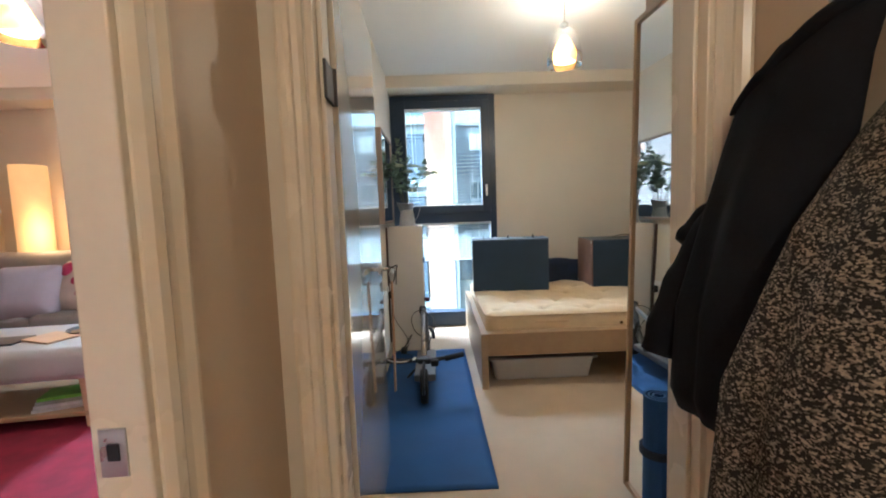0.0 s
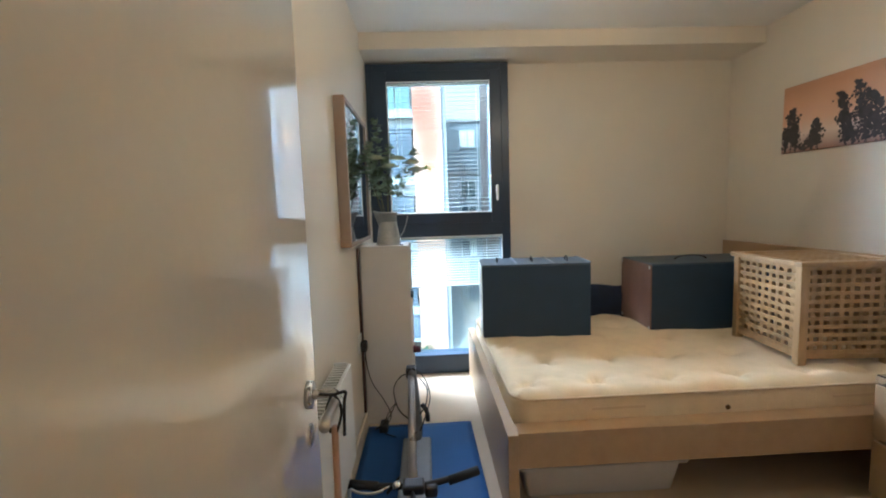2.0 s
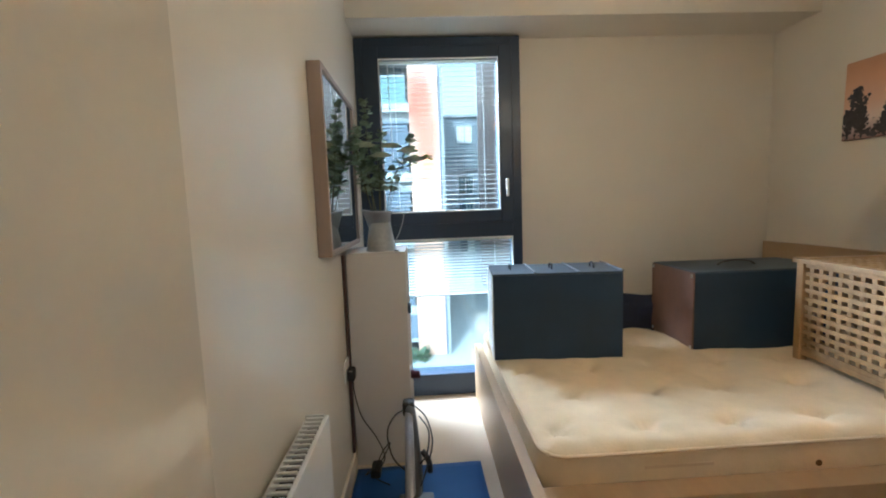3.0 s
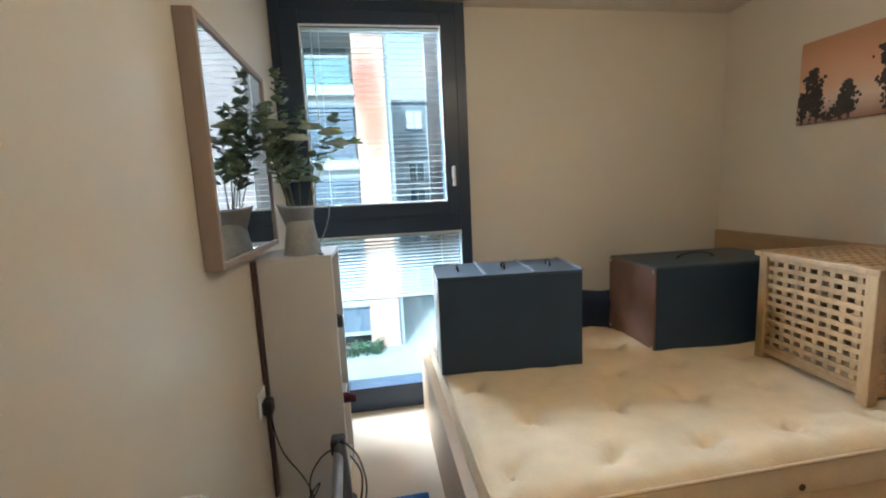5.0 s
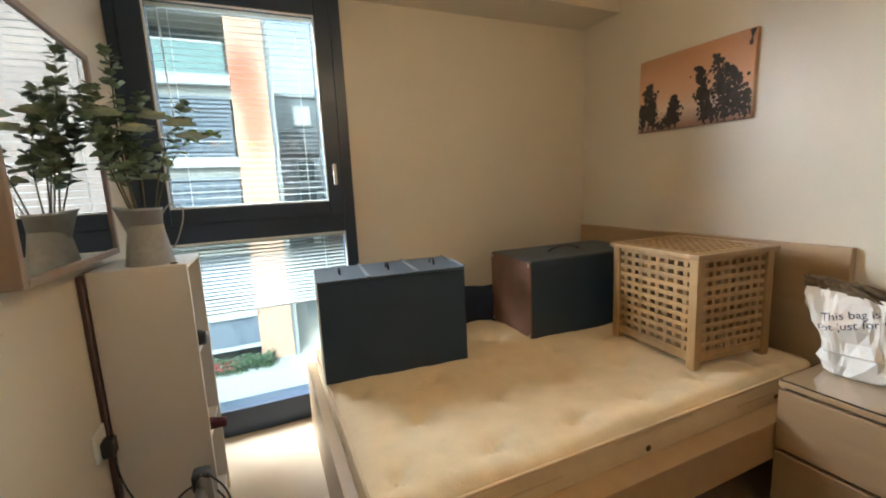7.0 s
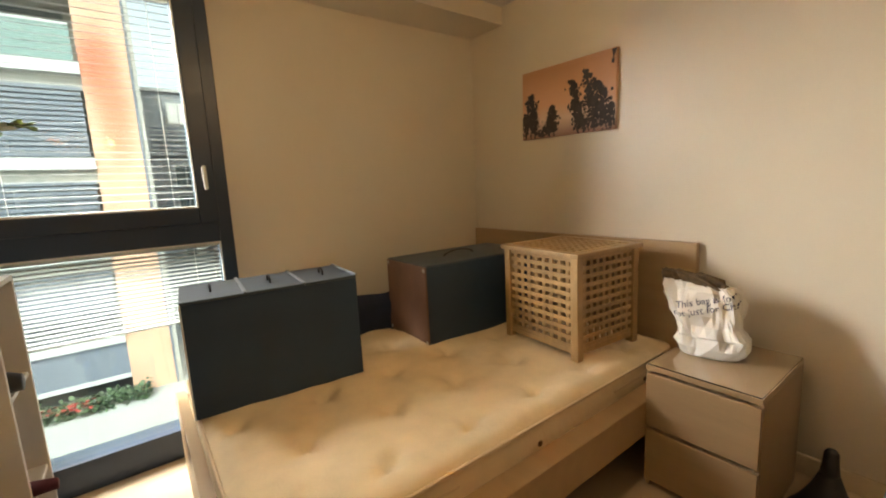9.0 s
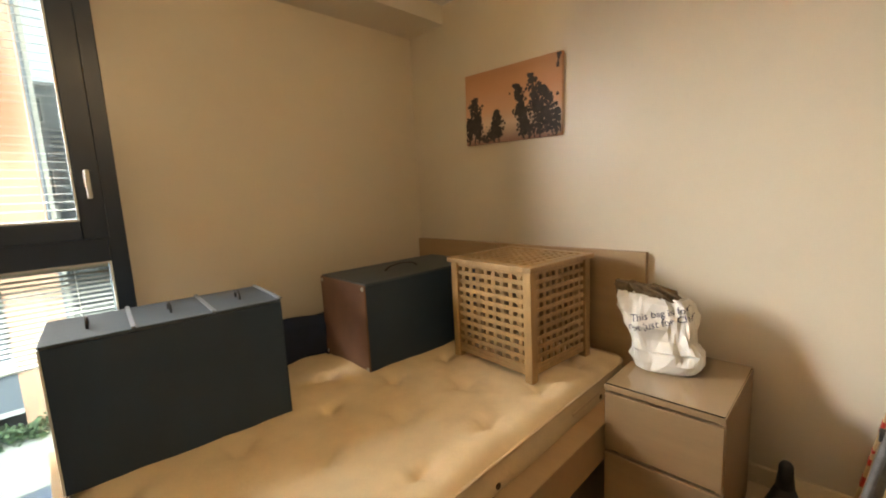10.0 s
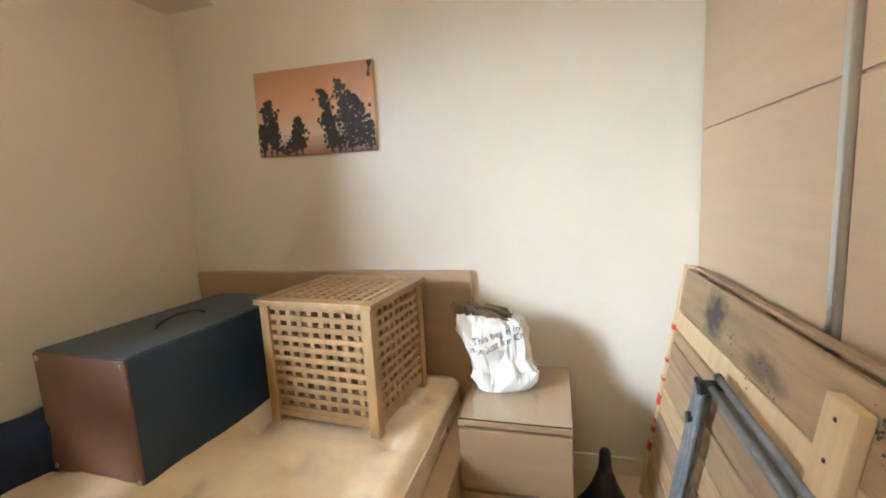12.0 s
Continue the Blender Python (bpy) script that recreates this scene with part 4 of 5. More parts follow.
for i in range(12, len(gp)):
    for k in range(2):
        ang = prnd.random() * math.tau
        leaf(bm, gp[i], Vector((math.cos(ang), math.sin(ang), prnd.uniform(-.5, .5))), Vector((0, 0, 1)), prnd.uniform(.03, .05), 0.32)
part("leaves", bm, YOUNGLEAF, gs, "bright young green leaves")
for fx, fy, fz in ((0.03, -0.07, .37), (0.16, -0.06, .39), (0.19, -0.03, .35), (-0.05, -0.08, .42), (0.08, -0.02, .42)):
    bm = bmesh.new()
    for ring_n, rad_, rise in ((5, .006, .9), (8, .014, .5), (10, .020, .1)):
        for k in range(ring_n):
            a = k * math.tau / ring_n + prnd.random() * .4
            leaf(bm, Vector((fx, fy, fz)), Vector((math.cos(a), math.sin(a), rise)), Vector((0, 0, 1)), rad_ * 2.2 + .014, 0.55)
    part("flower", bm, PETAL, plant, "cream artificial rose")

# cable, socket and plug beside the bookcase
sock = thing("cable_trunking", "dark vertical cable strip and black plug on wall", "cable")
part("strip", boxed(X0 + 0.001, X0 + 0.014, 7.765, 7.793, 0.09, 1.11, 0.002), mat("dark_red_brown_strip", (0.07, 0.035, 0.03), 0.5), sock)
part("socket_plate", boxed(X0 + 0.0005, X0 + 0.009, 7.665, 7.765, 0.50, 0.60, 0.003), WHITE, sock, "white wall socket plate")
part("plug", boxed(X0 + 0.0095, X0 + 0.045, 7.69, 7.745, 0.50, 0.56, 0.008), BLACK, sock, "black plug-in adapter")
part("lead", tube(bmesh.new(), curve_points([(X0 + 0.03, 7.72, 0.50), (X0 + 0.035, 7.74, 0.40), (X0 + 0.06, 7.76, 0.28), (X0 + 0.13, 7.75, 0.17), (X0 + 0.17, 7.70, 0.09), (X0 + 0.12, 7.66, 0.03), (X0 + 0.2, 7.6, 0.02)], 6), 0.003, 6), BLACK, sock, "thin black lead", True)
part("charger", boxed(X0 + 0.10, X0 + 0.15, 7.66, 7.76, 0.012, 0.05, 0.008), BLACK, sock, "black charger brick")
part("lead", tube(bmesh.new(), curve_points([(X0 + 0.12, 7.70, 0.04), (X0 + 0.16, 7.72, 0.12), (X0 + 0.20, 7.70, 0.17), (X0 + 0.14, 7.66, 0.08), (X0 + 0.08, 7.64, 0.05), (X0 + 0.10, 7.72, 0.03)], 6), 0.003, 6), BLACK, sock, "thin black lead", True)

# blue mat
bm = bmesh.new()
NXM, NYM = 16, 48
grid = [[bm.verts.new((0.425 + (1.055 - 0.425 + 0.03 * (1 - j / NYM)) * i / NXM, 5.885 + 1.87 * j / NYM, 0.009 + 0.004 * noise.noise(Vector((i * .3, j * .35, 0))) + 0.010 * math.exp(-((j - 14 - i * .3) / 1.6) ** 2) * (i / NXM))) for j in range(NYM + 1)] for i in range(NXM + 1)]
for i in range(NXM):
    for j in range(NYM):
        bm.faces.new((grid[i][j], grid[i + 1][j], grid[i + 1][j + 1], grid[i][j + 1]))
ext = bmesh.ops.extrude_face_region(bm, geom=bm.faces[:])
for v in [g for g in ext["geom"] if isinstance(g, bmesh.types.BMVert)]:
    v.co.z = 0.001
solid("floor_mat", bm, BLUEMAT, "royal blue foam exercise mat with a crease", "mat", smooth=True)


# folded scooter
sc = thing("folded_scooter", "folded grey electric scooter standing on the blue mat", "scooter", pose(0.735, 0, 0.016))


def wheel(y, z, r, w):
    t = part("wheel", lathe(bmesh.new(), [(r * .5, -w / 2), (r * .92, -w / 2), (r, -w / 4), (r, w / 4), (r * .92, w / 2), (r * .5, w / 2), (r * .5, -w / 2)], 32), RUBBER, sc, "black rubber tyre", True)
    t.matrix_basis = pose(0, y, z, 0, 90)
    rim_ = part("rim", lathe(bmesh.new(), [(0.012, -w * .4), (r * .5, -w * .42), (r * .5, w * .42), (0.012, w * .4)], 24), GREYPAINT, t)
    return t


wheel(6.72, 0.108, 0.108, 0.045)
wheel(7.50, 0.108, 0.108, 0.045)
part("deck", boxed(-0.072, 0.072, 6.84, 7.36, 0.085, 0.135, 0.012, 3), mat("grey_deck_rubber", (0.16, 0.16, 0.17), 0.6, vary=0.1, scale=12, bump=0.1), sc, "pale grey deck")
part("rear_fender", tube(bmesh.new(), [(0, 6.72 + .125 * math.cos(a), 0.108 + .125 * math.sin(a)) for a in [radians(k) for k in range(0, 181, 20)]], 0.032, 10, 0.3), BLACK, sc, "black curved mudguard", True)
part("neck", tube(bmesh.new(), curve_points([(0, 7.34, 0.12), (0, 7.42, 0.22), (-0.01, 7.49, 0.34), (-0.025, 7.55, 0.425)], 5), 0.024, 12), GREYPAINT, sc, "", True)
stem = part("steering_stem", tube(bmesh.new(), [(-0.028, 7.56, 0.40), (-0.02, 7.35, 0.345), (0.0, 6.83, 0.235)], 0.0185, 14), mat("silver_stem_paint", (0.30, 0.29, 0.30), 0.3, 0.5, vary=0.05), sc, "shiny grey folded stem", True)
part("hinge_block", boxed(-0.055, 0.0, 7.525, 7.585, 0.375, 0.44, 0.012, 3), BLACK, stem, "black folding joint")
part("handlebar", tube(bmesh.new(), curve_points([(-0.24, 6.86, 0.225), (-0.1, 6.84, 0.235), (0.0, 6.83, 0.235), (0.1, 6.84, 0.24), (0.25, 6.88, 0.25)], 5), 0.0125, 10), BLACK, stem, "", True)
for s in (-1, 1):
    part("grip", tube(bmesh.new(), [(s * 0.14, 6.846, 0.2385 if s > 0 else 0.232), (s * 0.262, 6.882, 0.251 if s > 0 else 0.224)], 0.0175, 12), RUBBER, stem, "black rubber grip", True)
part("display", boxed(-0.04, 0.045, 6.785, 6.85, 0.225, 0.262, 0.01), BLACK, stem, "black display housing")
part("bell", lathe(bmesh.new(), [(0.001, 0.022), (0.012, 0.02), (0.018, 0.01), (0.018, 0.0), (0.001, 0.0)], 16, (-0.06, 6.815)), STEEL, stem, "small chrome bell", True).matrix_basis = pose(0, 0, 0.245)
part("throttle_box", boxed(0.045, 0.095, 6.80, 6.85, 0.20, 0.245, 0.01), BLACK, stem)
part("brake_lever", tube(bmesh.new(), curve_points([(-0.09, 6.83, 0.24), (-0.14, 6.79, 0.245), (-0.2, 6.785, 0.252), (-0.235, 6.80, 0.26)], 5), 0.005, 8), STEEL, stem, "silver brake lever", True)
for a in ([(-0.03, 7.55, .40), (-0.08, 7.49, .41), (-0.115, 7.42, .37), (-0.09, 7.36, .29), (-0.03, 7.33, .24), (0.0, 7.32, .18)], [(0.0, 7.54, .42), (0.05, 7.47, .40), (0.075, 7.40, .33), (0.05, 7.34, .26), (0.02, 7.30, .2)], [(0.02, 7.50, .39), (0.06, 7.43, .36), (0.05, 7.36, .30), (0.02, 7.34, .27)]):
    part("cable", tube(bmesh.new(), curve_points(a, 6), 0.0035, 6), BLACK, sc, "", True)
part("stand", tube(bmesh.new(), [(-0.05, 7.15, 0.09), (-0.14, 7.12, 0.004)], 0.008, 8), BLACK, sc, "", True)
part("latch_hook", tube(bmesh.new(), curve_points([(0.03, 7.38, .30), (0.055, 7.36, .27), (0.06, 7.36, .22)], 4), 0.012, 8), BLACK, sc, "", True)

# shoehorn on the door handle
HORN_X = LEAF_X - 0.019
horn = thing("shoehorn", "long wooden shoehorn hanging by black cord from handle", "shoehorn")
bm = bmesh.new()
rings = []
for k in range(13):
    t = k / 12
    w = 0.011 + 0.006 * math.sin(math.pi * t) + 0.006 * max(0, t - .7) / .3
    cx, cz = HORN_X + 0.056 - 0.008 * t, 0.915 - 0.53 * t
    rings.append([(cx + 0.006 * math.cos(a), 6.067 + w * math.sin(a) + 0.012 * t, cz) for a in [q * math.tau / 12 for q in range(12)]])
loft(bm, rings)
part("blade", bm, BEECH, horn, smooth=True)
part("cord", tube(bmesh.new(), curve_points([(HORN_X + .048, 6.067, .905), (HORN_X + .044, 6.062, .95), (HORN_X + .058, 6.062, .981), (HORN_X + .072, 6.062, .95), (HORN_X + .06, 6.067, .905)], 5), 0.0028, 6), BLACK, horn, "black cord", True)
part("bow", tube(bmesh.new(), curve_points([(HORN_X + .035, 6.052, .988), (HORN_X + .058, 6.062, .981), (HORN_X + .083, 6.052, .99), (HORN_X + .078, 6.062, .965), (HORN_X + .075, 6.062, .90)], 5), 0.003, 6), BLACK, horn, "black cord bow", True)


# pendant lamps
def pendant(x, y, label, drop=0.0):
    p = thing("pendant_lamp", label, "ceiling lamp", pose(x, y, -drop), "glass pendant lamps")
    part("canopy", lathe(bmesh.new(), [(0.001, H + drop), (0.048, H + drop), (0.045, H + drop - 0.02), (0.015, H + drop - 0.028), (0.001, H + drop - 0.028)], 24), WHITE, p, "", True)
    part("cord", tube(bmesh.new(), [(0, 0, H + drop - 0.02), (0, 0, 2.37)], 0.003, 8), WHITE, p)
    part("holder", lathe(bmesh.new(), [(0.001, 2.375), (0.024, 2.37), (0.027, 2.325), (0.001, 2.325)], 20), STEEL, p, "", True)
    g = part("outer_shade", lathe(bmesh.new(), [(0.027, 2.345), (0.058, 2.325), (0.088, 2.27), (0.104, 2.20), (0.106, 2.115), (0.1035, 2.115), (0.1015, 2.20), (0.0855, 2.27), (0.056, 2.322), (0.027, 2.342), (0.027, 2.345)], 40), AMBER, p, "clear amber glass bell", True)
    g.visible_shadow = False
    part("inner_shade", lathe(bmesh.new(), [(0.022, 2.32), (0.046, 2.30), (0.062, 2.25), (0.066, 2.19), (0.064, 2.14), (0.061, 2.14), (0.058, 2.20), (0.044, 2.285), (0.022, 2.315), (0.022, 2.32)], 32), OPAL, p, "glowing opal glass inner shade", True).visible_shadow = False
    return p


AMBER = pane_glass("amber_glass")
an, al = AMBER.node_tree.nodes, AMBER.node_tree.links
an["Transparent BSDF"].inputs[0].default_value = (1.0, 0.78, 0.42, 1)
glowing, body = an.new("ShaderNodeBsdfTranslucent"), an.new("ShaderNodeMixShader")
glowing.inputs[0].default_value = (0.95, 0.55, 0.18, 1)
body.inputs[0].default_value = 0.35
al.new(an["Transparent BSDF"].outputs[0], body.inputs[1]), al.new(glowing.outputs[0], body.inputs[2])
al.new(body.outputs[0], an["Mix Shader"].inputs[1])
OPAL = mat("lit_opal_glass", (0.9, 0.58, 0.24), 0.4, bump=0, glow=((1.0, 0.60, 0.22), 1.1))
pendant(*BEDROOM_LAMP, "lit amber glass pendant lamp under bedroom ceiling")
pendant(*LIVING_LAMP, "lit amber glass pendant lamp under living room ceiling", 0.06)
pendant(*HALL_LAMP, "lit amber glass pendant lamp under hall ceiling")

# wardrobe
WA, WB, WY0, WY1, WH = 1.765, X1 - 0.004, Y0 + 0.004, 5.985, 2.30
wd = thing("sliding_wardrobe", "tall wardrobe with pale birch sliding doors and aluminium", "wardrobe")
part("side_panel", boxed(WA, WA + 0.02, WY0, WY1 - 0.01, 0, WH, 0.002), PALE, wd)
part("side_panel", boxed(WB - 0.02, WB, WY0, WY1 - 0.10, 0, WH, 0.002), PALE, wd)
part("back_panel", boxed(WA + 0.02, WB - 0.02, WY0, WY0 + 0.008, 0, WH), PALE, wd)
part("top", boxed(WA + 0.02, WB - 0.02, WY0 + 0.008, WY1 - 0.01, WH - 0.03, WH, 0.002), PALE, wd)
part("bottom", boxed(WA + 0.02, WB - 0.02, WY0 + 0.008, WY1 - 0.10, 0.03, 0.05), PALE, wd)
DOORV = mat("birch_door_veneer", (0.51, 0.38, 0.235), 0.42, vary=0.07, scale=3, fine=50, bump=0.04, stretch=(0.6, 7, 7), per_piece=0.03)
for x0, x1, y1 in ((2.430, WB - 0.006, WY1), (WA + 0.022, 2.403, WY1 - 0.012)):
    door = part("sliding_door", boxed(x0, x1, y1 - 0.03, y1 - 0.008, 0.05, WH - 0.03, 0.002), DOORV, wd, "sliding door in four veneered panels")
    zs = [0.05, 0.435, 1.006, 1.577, WH - 0.035]
    for a, b in zip(zs, zs[1:]):
        part("door_panel", boxed(x0 + 0.002, x1 - 0.002, y1 - 0.008, y1, a + 0.004, b - 0.004, 0.002), DOORV, door)
part("aluminium_stile", boxed(2.404, 2.429, WY1 - 0.03, WY1 + 0.005, 0.03, WH - 0.02, 0.004), ALU, wd, "satin aluminium door profile")
part("bottom_track", boxed(WA, WB, WY1 - 0.075, WY1 - 0.002, 0.0, 0.03, 0.003), ALU, wd)

# tall mirror on the wardrobe's end
mm = Matrix.Translation((1.645, 5.868, 0.004)) @ pose(0, 0, 0, 0, 1.2, 1.6)
tm = thing("tall_mirror", "full-length mirror with thin pale wood frame, leaning", "mirror", mm)
ML = 0.50
part("glass", boxed(0.0, 0.006, -ML, -0.002, 0.02, 1.94), MIRROR, tm, "silvered mirror glass")
part("frame_side", boxed(-0.010, 0.022, 0.0, 0.020, 0.0, 1.962, 0.004), PALE, tm)
part("frame_side", boxed(-0.010, 0.022, -ML - 0.02, -ML, 0.0, 1.962, 0.004), PALE, tm)
part("frame_side", boxed(-0.010, 0.022, -ML, 0.0, 1.94, 1.962, 0.004), PALE, tm)
part("frame_side", boxed(-0.010, 0.022, -ML, 0.0, 0.0, 0.02, 0.004), PALE, tm)

# rolled mat by the door
rm = thing("rolled_mat", "rolled dark blue foam mat standing by the mirror", "mat", pose(1.562, 5.47, 0))
bm = bmesh.new()
spiral = [(0.014 + 0.040 * k / 70) for k in range(71)]
outer = [(r * math.cos(k * 0.28), r * math.sin(k * 0.28)) for k, r in enumerate(spiral)]
inner = [((r - 0.0075) * math.cos(k * 0.28), (r - 0.0075) * math.sin(k * 0.28)) for k, r in enumerate(spiral)]
loft(bm, [[(x, y, z) for x, y in outer + inner[::-1]] for z in (0.0, 0.6)])
part("roll", bm, BLUEMAT, rm)
part("strap", lathe(bmesh.new(), [(0.0545, 0.40), (0.056, 0.40), (0.056, 0.425), (0.0545, 0.425)], 28), NAVY, rm, "dark elastic strap")

# pallet leaning on the wardrobe
LEAN = 8.92
pal = thing("wooden_pallet", "rough pine pallet leaning against the wardrobe doors", "pallet", Matrix.Translation((3.175, 6.225, 0.0)) @ pose(0, 0, 0, LEAN))
PW = 1.12
levels = (0.0, 0.105, 0.205, 0.31, 0.415, 0.52, 0.628, 0.732, 0.787, 0.868, 1.045)
for i, (a, b) in enumerate(zip(levels, levels[1:])):
    bm = boxed(-PW, -0.004, -0.018, -0.001 * (i % 3), a + 0.003, b - 0.003, 0.003, 1)
    for v in bm.verts:
        v.co.z += 0.004 * noise.noise(Vector((v.co.x * 3, i * 2.1, 0)))
    part("board", bm, STAINEDPINE if i == 9 else NEWPINE if i == 8 else AGEDPINE if i in (3, 6) else PINE, pal, "stained grey-brown board" if i == 9 else "")
for x in (-0.035, -PW / 2, -PW + 0.035):
    part("bearer", boxed(x - 0.035, x + 0.035, -0.055, -0.0185, 0.0, 1.045, 0.003), PINE, pal)
part("edge_strip", boxed(-0.003, 0.022, -0.055, 0.006, 0.0, 1.055, 0.003), NEWPINE, pal, "pale edge batten")
part("top_batten", boxed(-PW, -0.03, -0.050, -0.0185, 1.048, 1.060, 0.003), AGEDPINE, pal, "thin batten along the top")
for z, h in ((0.31, .025), (0.36, .012), (0.44, .045), (0.55, .014), (0.635, .016), (0.78, .022), (0.22, .04)):
    part("red_mark", boxed(-0.0045, 0.0235, -0.04, 0.0072, z, z + h), REDTAPE, pal, "red paint mark")
blk = part("nailed_block", boxed(-1.058, -0.972, 0.001, 0.03, 0.67, 1.0, 0.004), NEWPINE, pal, "new pine block with nails")
for zz in (0.71, 0.80, 0.88, 0.96):
    part("nail", boxed(-1.018, -1.010, 0.03, 0.0325, zz, zz + 0.008, 0.001, 1), ROPE, blk)
part("nailed_block", boxed(-1.116, -1.064, 0.001, 0.028, 0.62, 0.80, 0.004), NEWPINE, pal)
srnd = random.Random(3)
bm = bmesh.new()
for cx0, cz0, spread, count in ((-0.36, 0.955, 0.035, 22), (-0.50, 0.93, 0.03, 14), (-0.72, 0.90, 0.04, 12), (-0.62, 0.82, 0.02, 8), (-1.06, 0.98, 0.03, 50)):
    for _ in range(count):
        a, rr = srnd.random() * 6.283, srnd.gauss(0, spread)
        q = srnd.uniform(.002, .006) if spread == 0.035 else srnd.uniform(.0015, .005)
        cx, cz = cx0 + 1.3 * rr * math.cos(a), cz0 + 0.8 * rr * math.sin(a)
        vs = [bm.verts.new((cx + q * math.cos(k * 1.047), 0.0012 + srnd.random() * .0004, cz + q * srnd.uniform(.5, 1.1) * math.sin(k * 1.047))) for k in range(6)]
        bm.faces.new(vs)
part("oil_stain", bm, STAIN, pal, "black smeared stain")["kind"] = "stuff"

# grey folded frame before the pallet
gf = thing("airer_frame", "grey sleeved tubular folding frame leaning on the pallet", "folding frame")


def on_lean(x, z, proud=0.055):
    return (x, 6.225 + proud - 0.157 * z, z)


for i, (x, top, pr) in enumerate(((2.742, 0.735, .03), (2.722, 0.755, .045), (2.700, 0.74, .03), (2.678, 0.76, .05), (2.655, 0.745, .035), (2.634, 0.77, .055), (1.99, 0.80, .04))):
    t = part("upright", tube(bmesh.new(), [on_lean(x, 0.012, pr), on_lean(x, top, pr)], 0.0085, 12), GREYTUBE, gf, "", True)
    part("end_cap", tube(bmesh.new(), [on_lean(x, top, pr), on_lean(x, top + 0.014, pr)], 0.010, 12), BLACK, t)
for i, (z, x0, pr) in enumerate(((0.822, 2.60, .035), (0.800, 2.585, .055), (0.782, 2.60, .03))):
    t = part("rail", tube(bmesh.new(), [on_lean(x0, z, pr), on_lean(1.975, z - 0.03, pr)], 0.0105, 12), GREYTUBE, gf, "", True)
    part("end_cap", tube(bmesh.new(), [on_lean(x0, z, pr), on_lean(x0 + 0.016, z, pr)], 0.012, 12), BLACK, t)
part("joint", tube(bmesh.new(), [on_lean(2.688, 0.655, .02), on_lean(2.688, 0.655, .066)], 0.018, 12), BLACK, gf)
part("joint", tube(bmesh.new(), [on_lean(2.612, 0.79, .02), on_lean(2.612, 0.79, .08)], 0.022, 12), BLACK, gf)

# black tapered object by the wall
bk = thing("black_stand", "matt black tapered stand with a slim rounded neck", "stand", pose(3.03, 6.39, 0))
part("base", lathe(bmesh.new(), [(0.001, 0), (0.12, 0), (0.12, 0.02), (0.09, 0.06), (0.055, 0.13), (0.030, 0.2), (0.001, 0.2)], 28), BLACK, bk, "", True)
part("neck", lathe(bmesh.new(), [(0.030, 0.2), (0.024, 0.25), (0.022, 0.285), (0.014, 0.298), (0.001, 0.30)], 20), BLACK, bk, "", True)


# ---- hall: coats ----
def garment(name, label, rings, material, hook, lower):
    """A hanging coat: body of folded rings, a sleeve and a collar. Each ring: z, cx, cy, half x, half y."""
    g = thing(name, label, "coat", pose(hook[0], hook[1], hook[2]))
    off = Vector(hook)
    bm = bmesh.new()
    out = []
    n = 64
    for z, cx, cy, hx, hy in rings:
        ring = []
        for k in range(n):
            a = k * math.tau / n
            f = 1 + lower * (1.2 - (z - rings[-1][0]) / (rings[0][0] - rings[-1][0])) * (0.10 * math.sin(5 * a + z * 2) + 0.06 * math.sin(9 * a - z * 3)) + 0.05 * noise.noise(Vector((math.cos(a) * 2, math.sin(a) * 2, z * 5)))
            x = min(HX1 - 0.004, cx + hx * f * math.cos(a))
            ring.append(Vector((x, cy + hy * f * math.sin(a), z)) - off)
        out.append(ring)
    loft(bm, out)
    part("body", bm, material, g, smooth=True)
    return g, off


TWEED = bpy.data.materials.new("black_and_cream_tweed")
TWEED.use_nodes = True
n, l = TWEED.node_tree.nodes, TWEED.node_tree.links
tc, mp, v1, v2, rp, bpn = (n.new("ShaderNodeTexCoord"), n.new("ShaderNodeMapping"), n.new("ShaderNodeTexVoronoi"), n.new("ShaderNodeTexNoise"), n.new("ShaderNodeValToRGB"), n.new("ShaderNodeBump"))
mp.inputs["Scale"].default_value = (1.0, 1.0, 1.5)
v1.inputs["Scale"].default_value, v2.inputs["Scale"].default_value = 280, 30
mixm = n.new("ShaderNodeMath")
mixm.operation = "MULTIPLY_ADD"
l.new(tc.outputs["Object"], mp.inputs[0])
l.new(mp.outputs[0], v1.inputs["Vector"]), l.new(mp.outputs[0], v2.inputs["Vector"])
mixm.inputs[1].default_value = 0.85
l.new(v1.outputs["Color"], mixm.inputs[0])
scaled = n.new("ShaderNodeMath")
scaled.operation = "MULTIPLY"
scaled.inputs[1].default_value = 0.3
l.new(v2.outputs[0], scaled.inputs[0]), l.new(scaled.outputs[0], mixm.inputs[2])
l.new(mixm.outputs[0], rp.inputs[0])
rp.color_ramp.elements[0].position, rp.color_ramp.elements[0].color = 0.60, (0.014, 0.012, 0.011, 1)
rp.color_ramp.elements[1].position, rp.color_ramp.elements[1].color = 0.84, (0.38, 0.31, 0.22, 1)
l.new(rp.outputs[0], n["Principled BSDF"].inputs["Base Color"])
n["Principled BSDF"].inputs["Roughness"].default_value = 0.95
bpn.inputs["Strength"].default_value, bpn.inputs["Distance"].default_value = 0.8, 0.006
l.new(mixm.outputs[0], bpn.inputs["Height"]), l.new(bpn.outputs[0], n["Principled BSDF"].inputs["Normal"])
DARKCOAT = mat("black_wool_coat", (0.010, 0.011, 0.014), 0.85, vary=0.3, scale=12, fine=160, bump=0.5, spec=0.15)

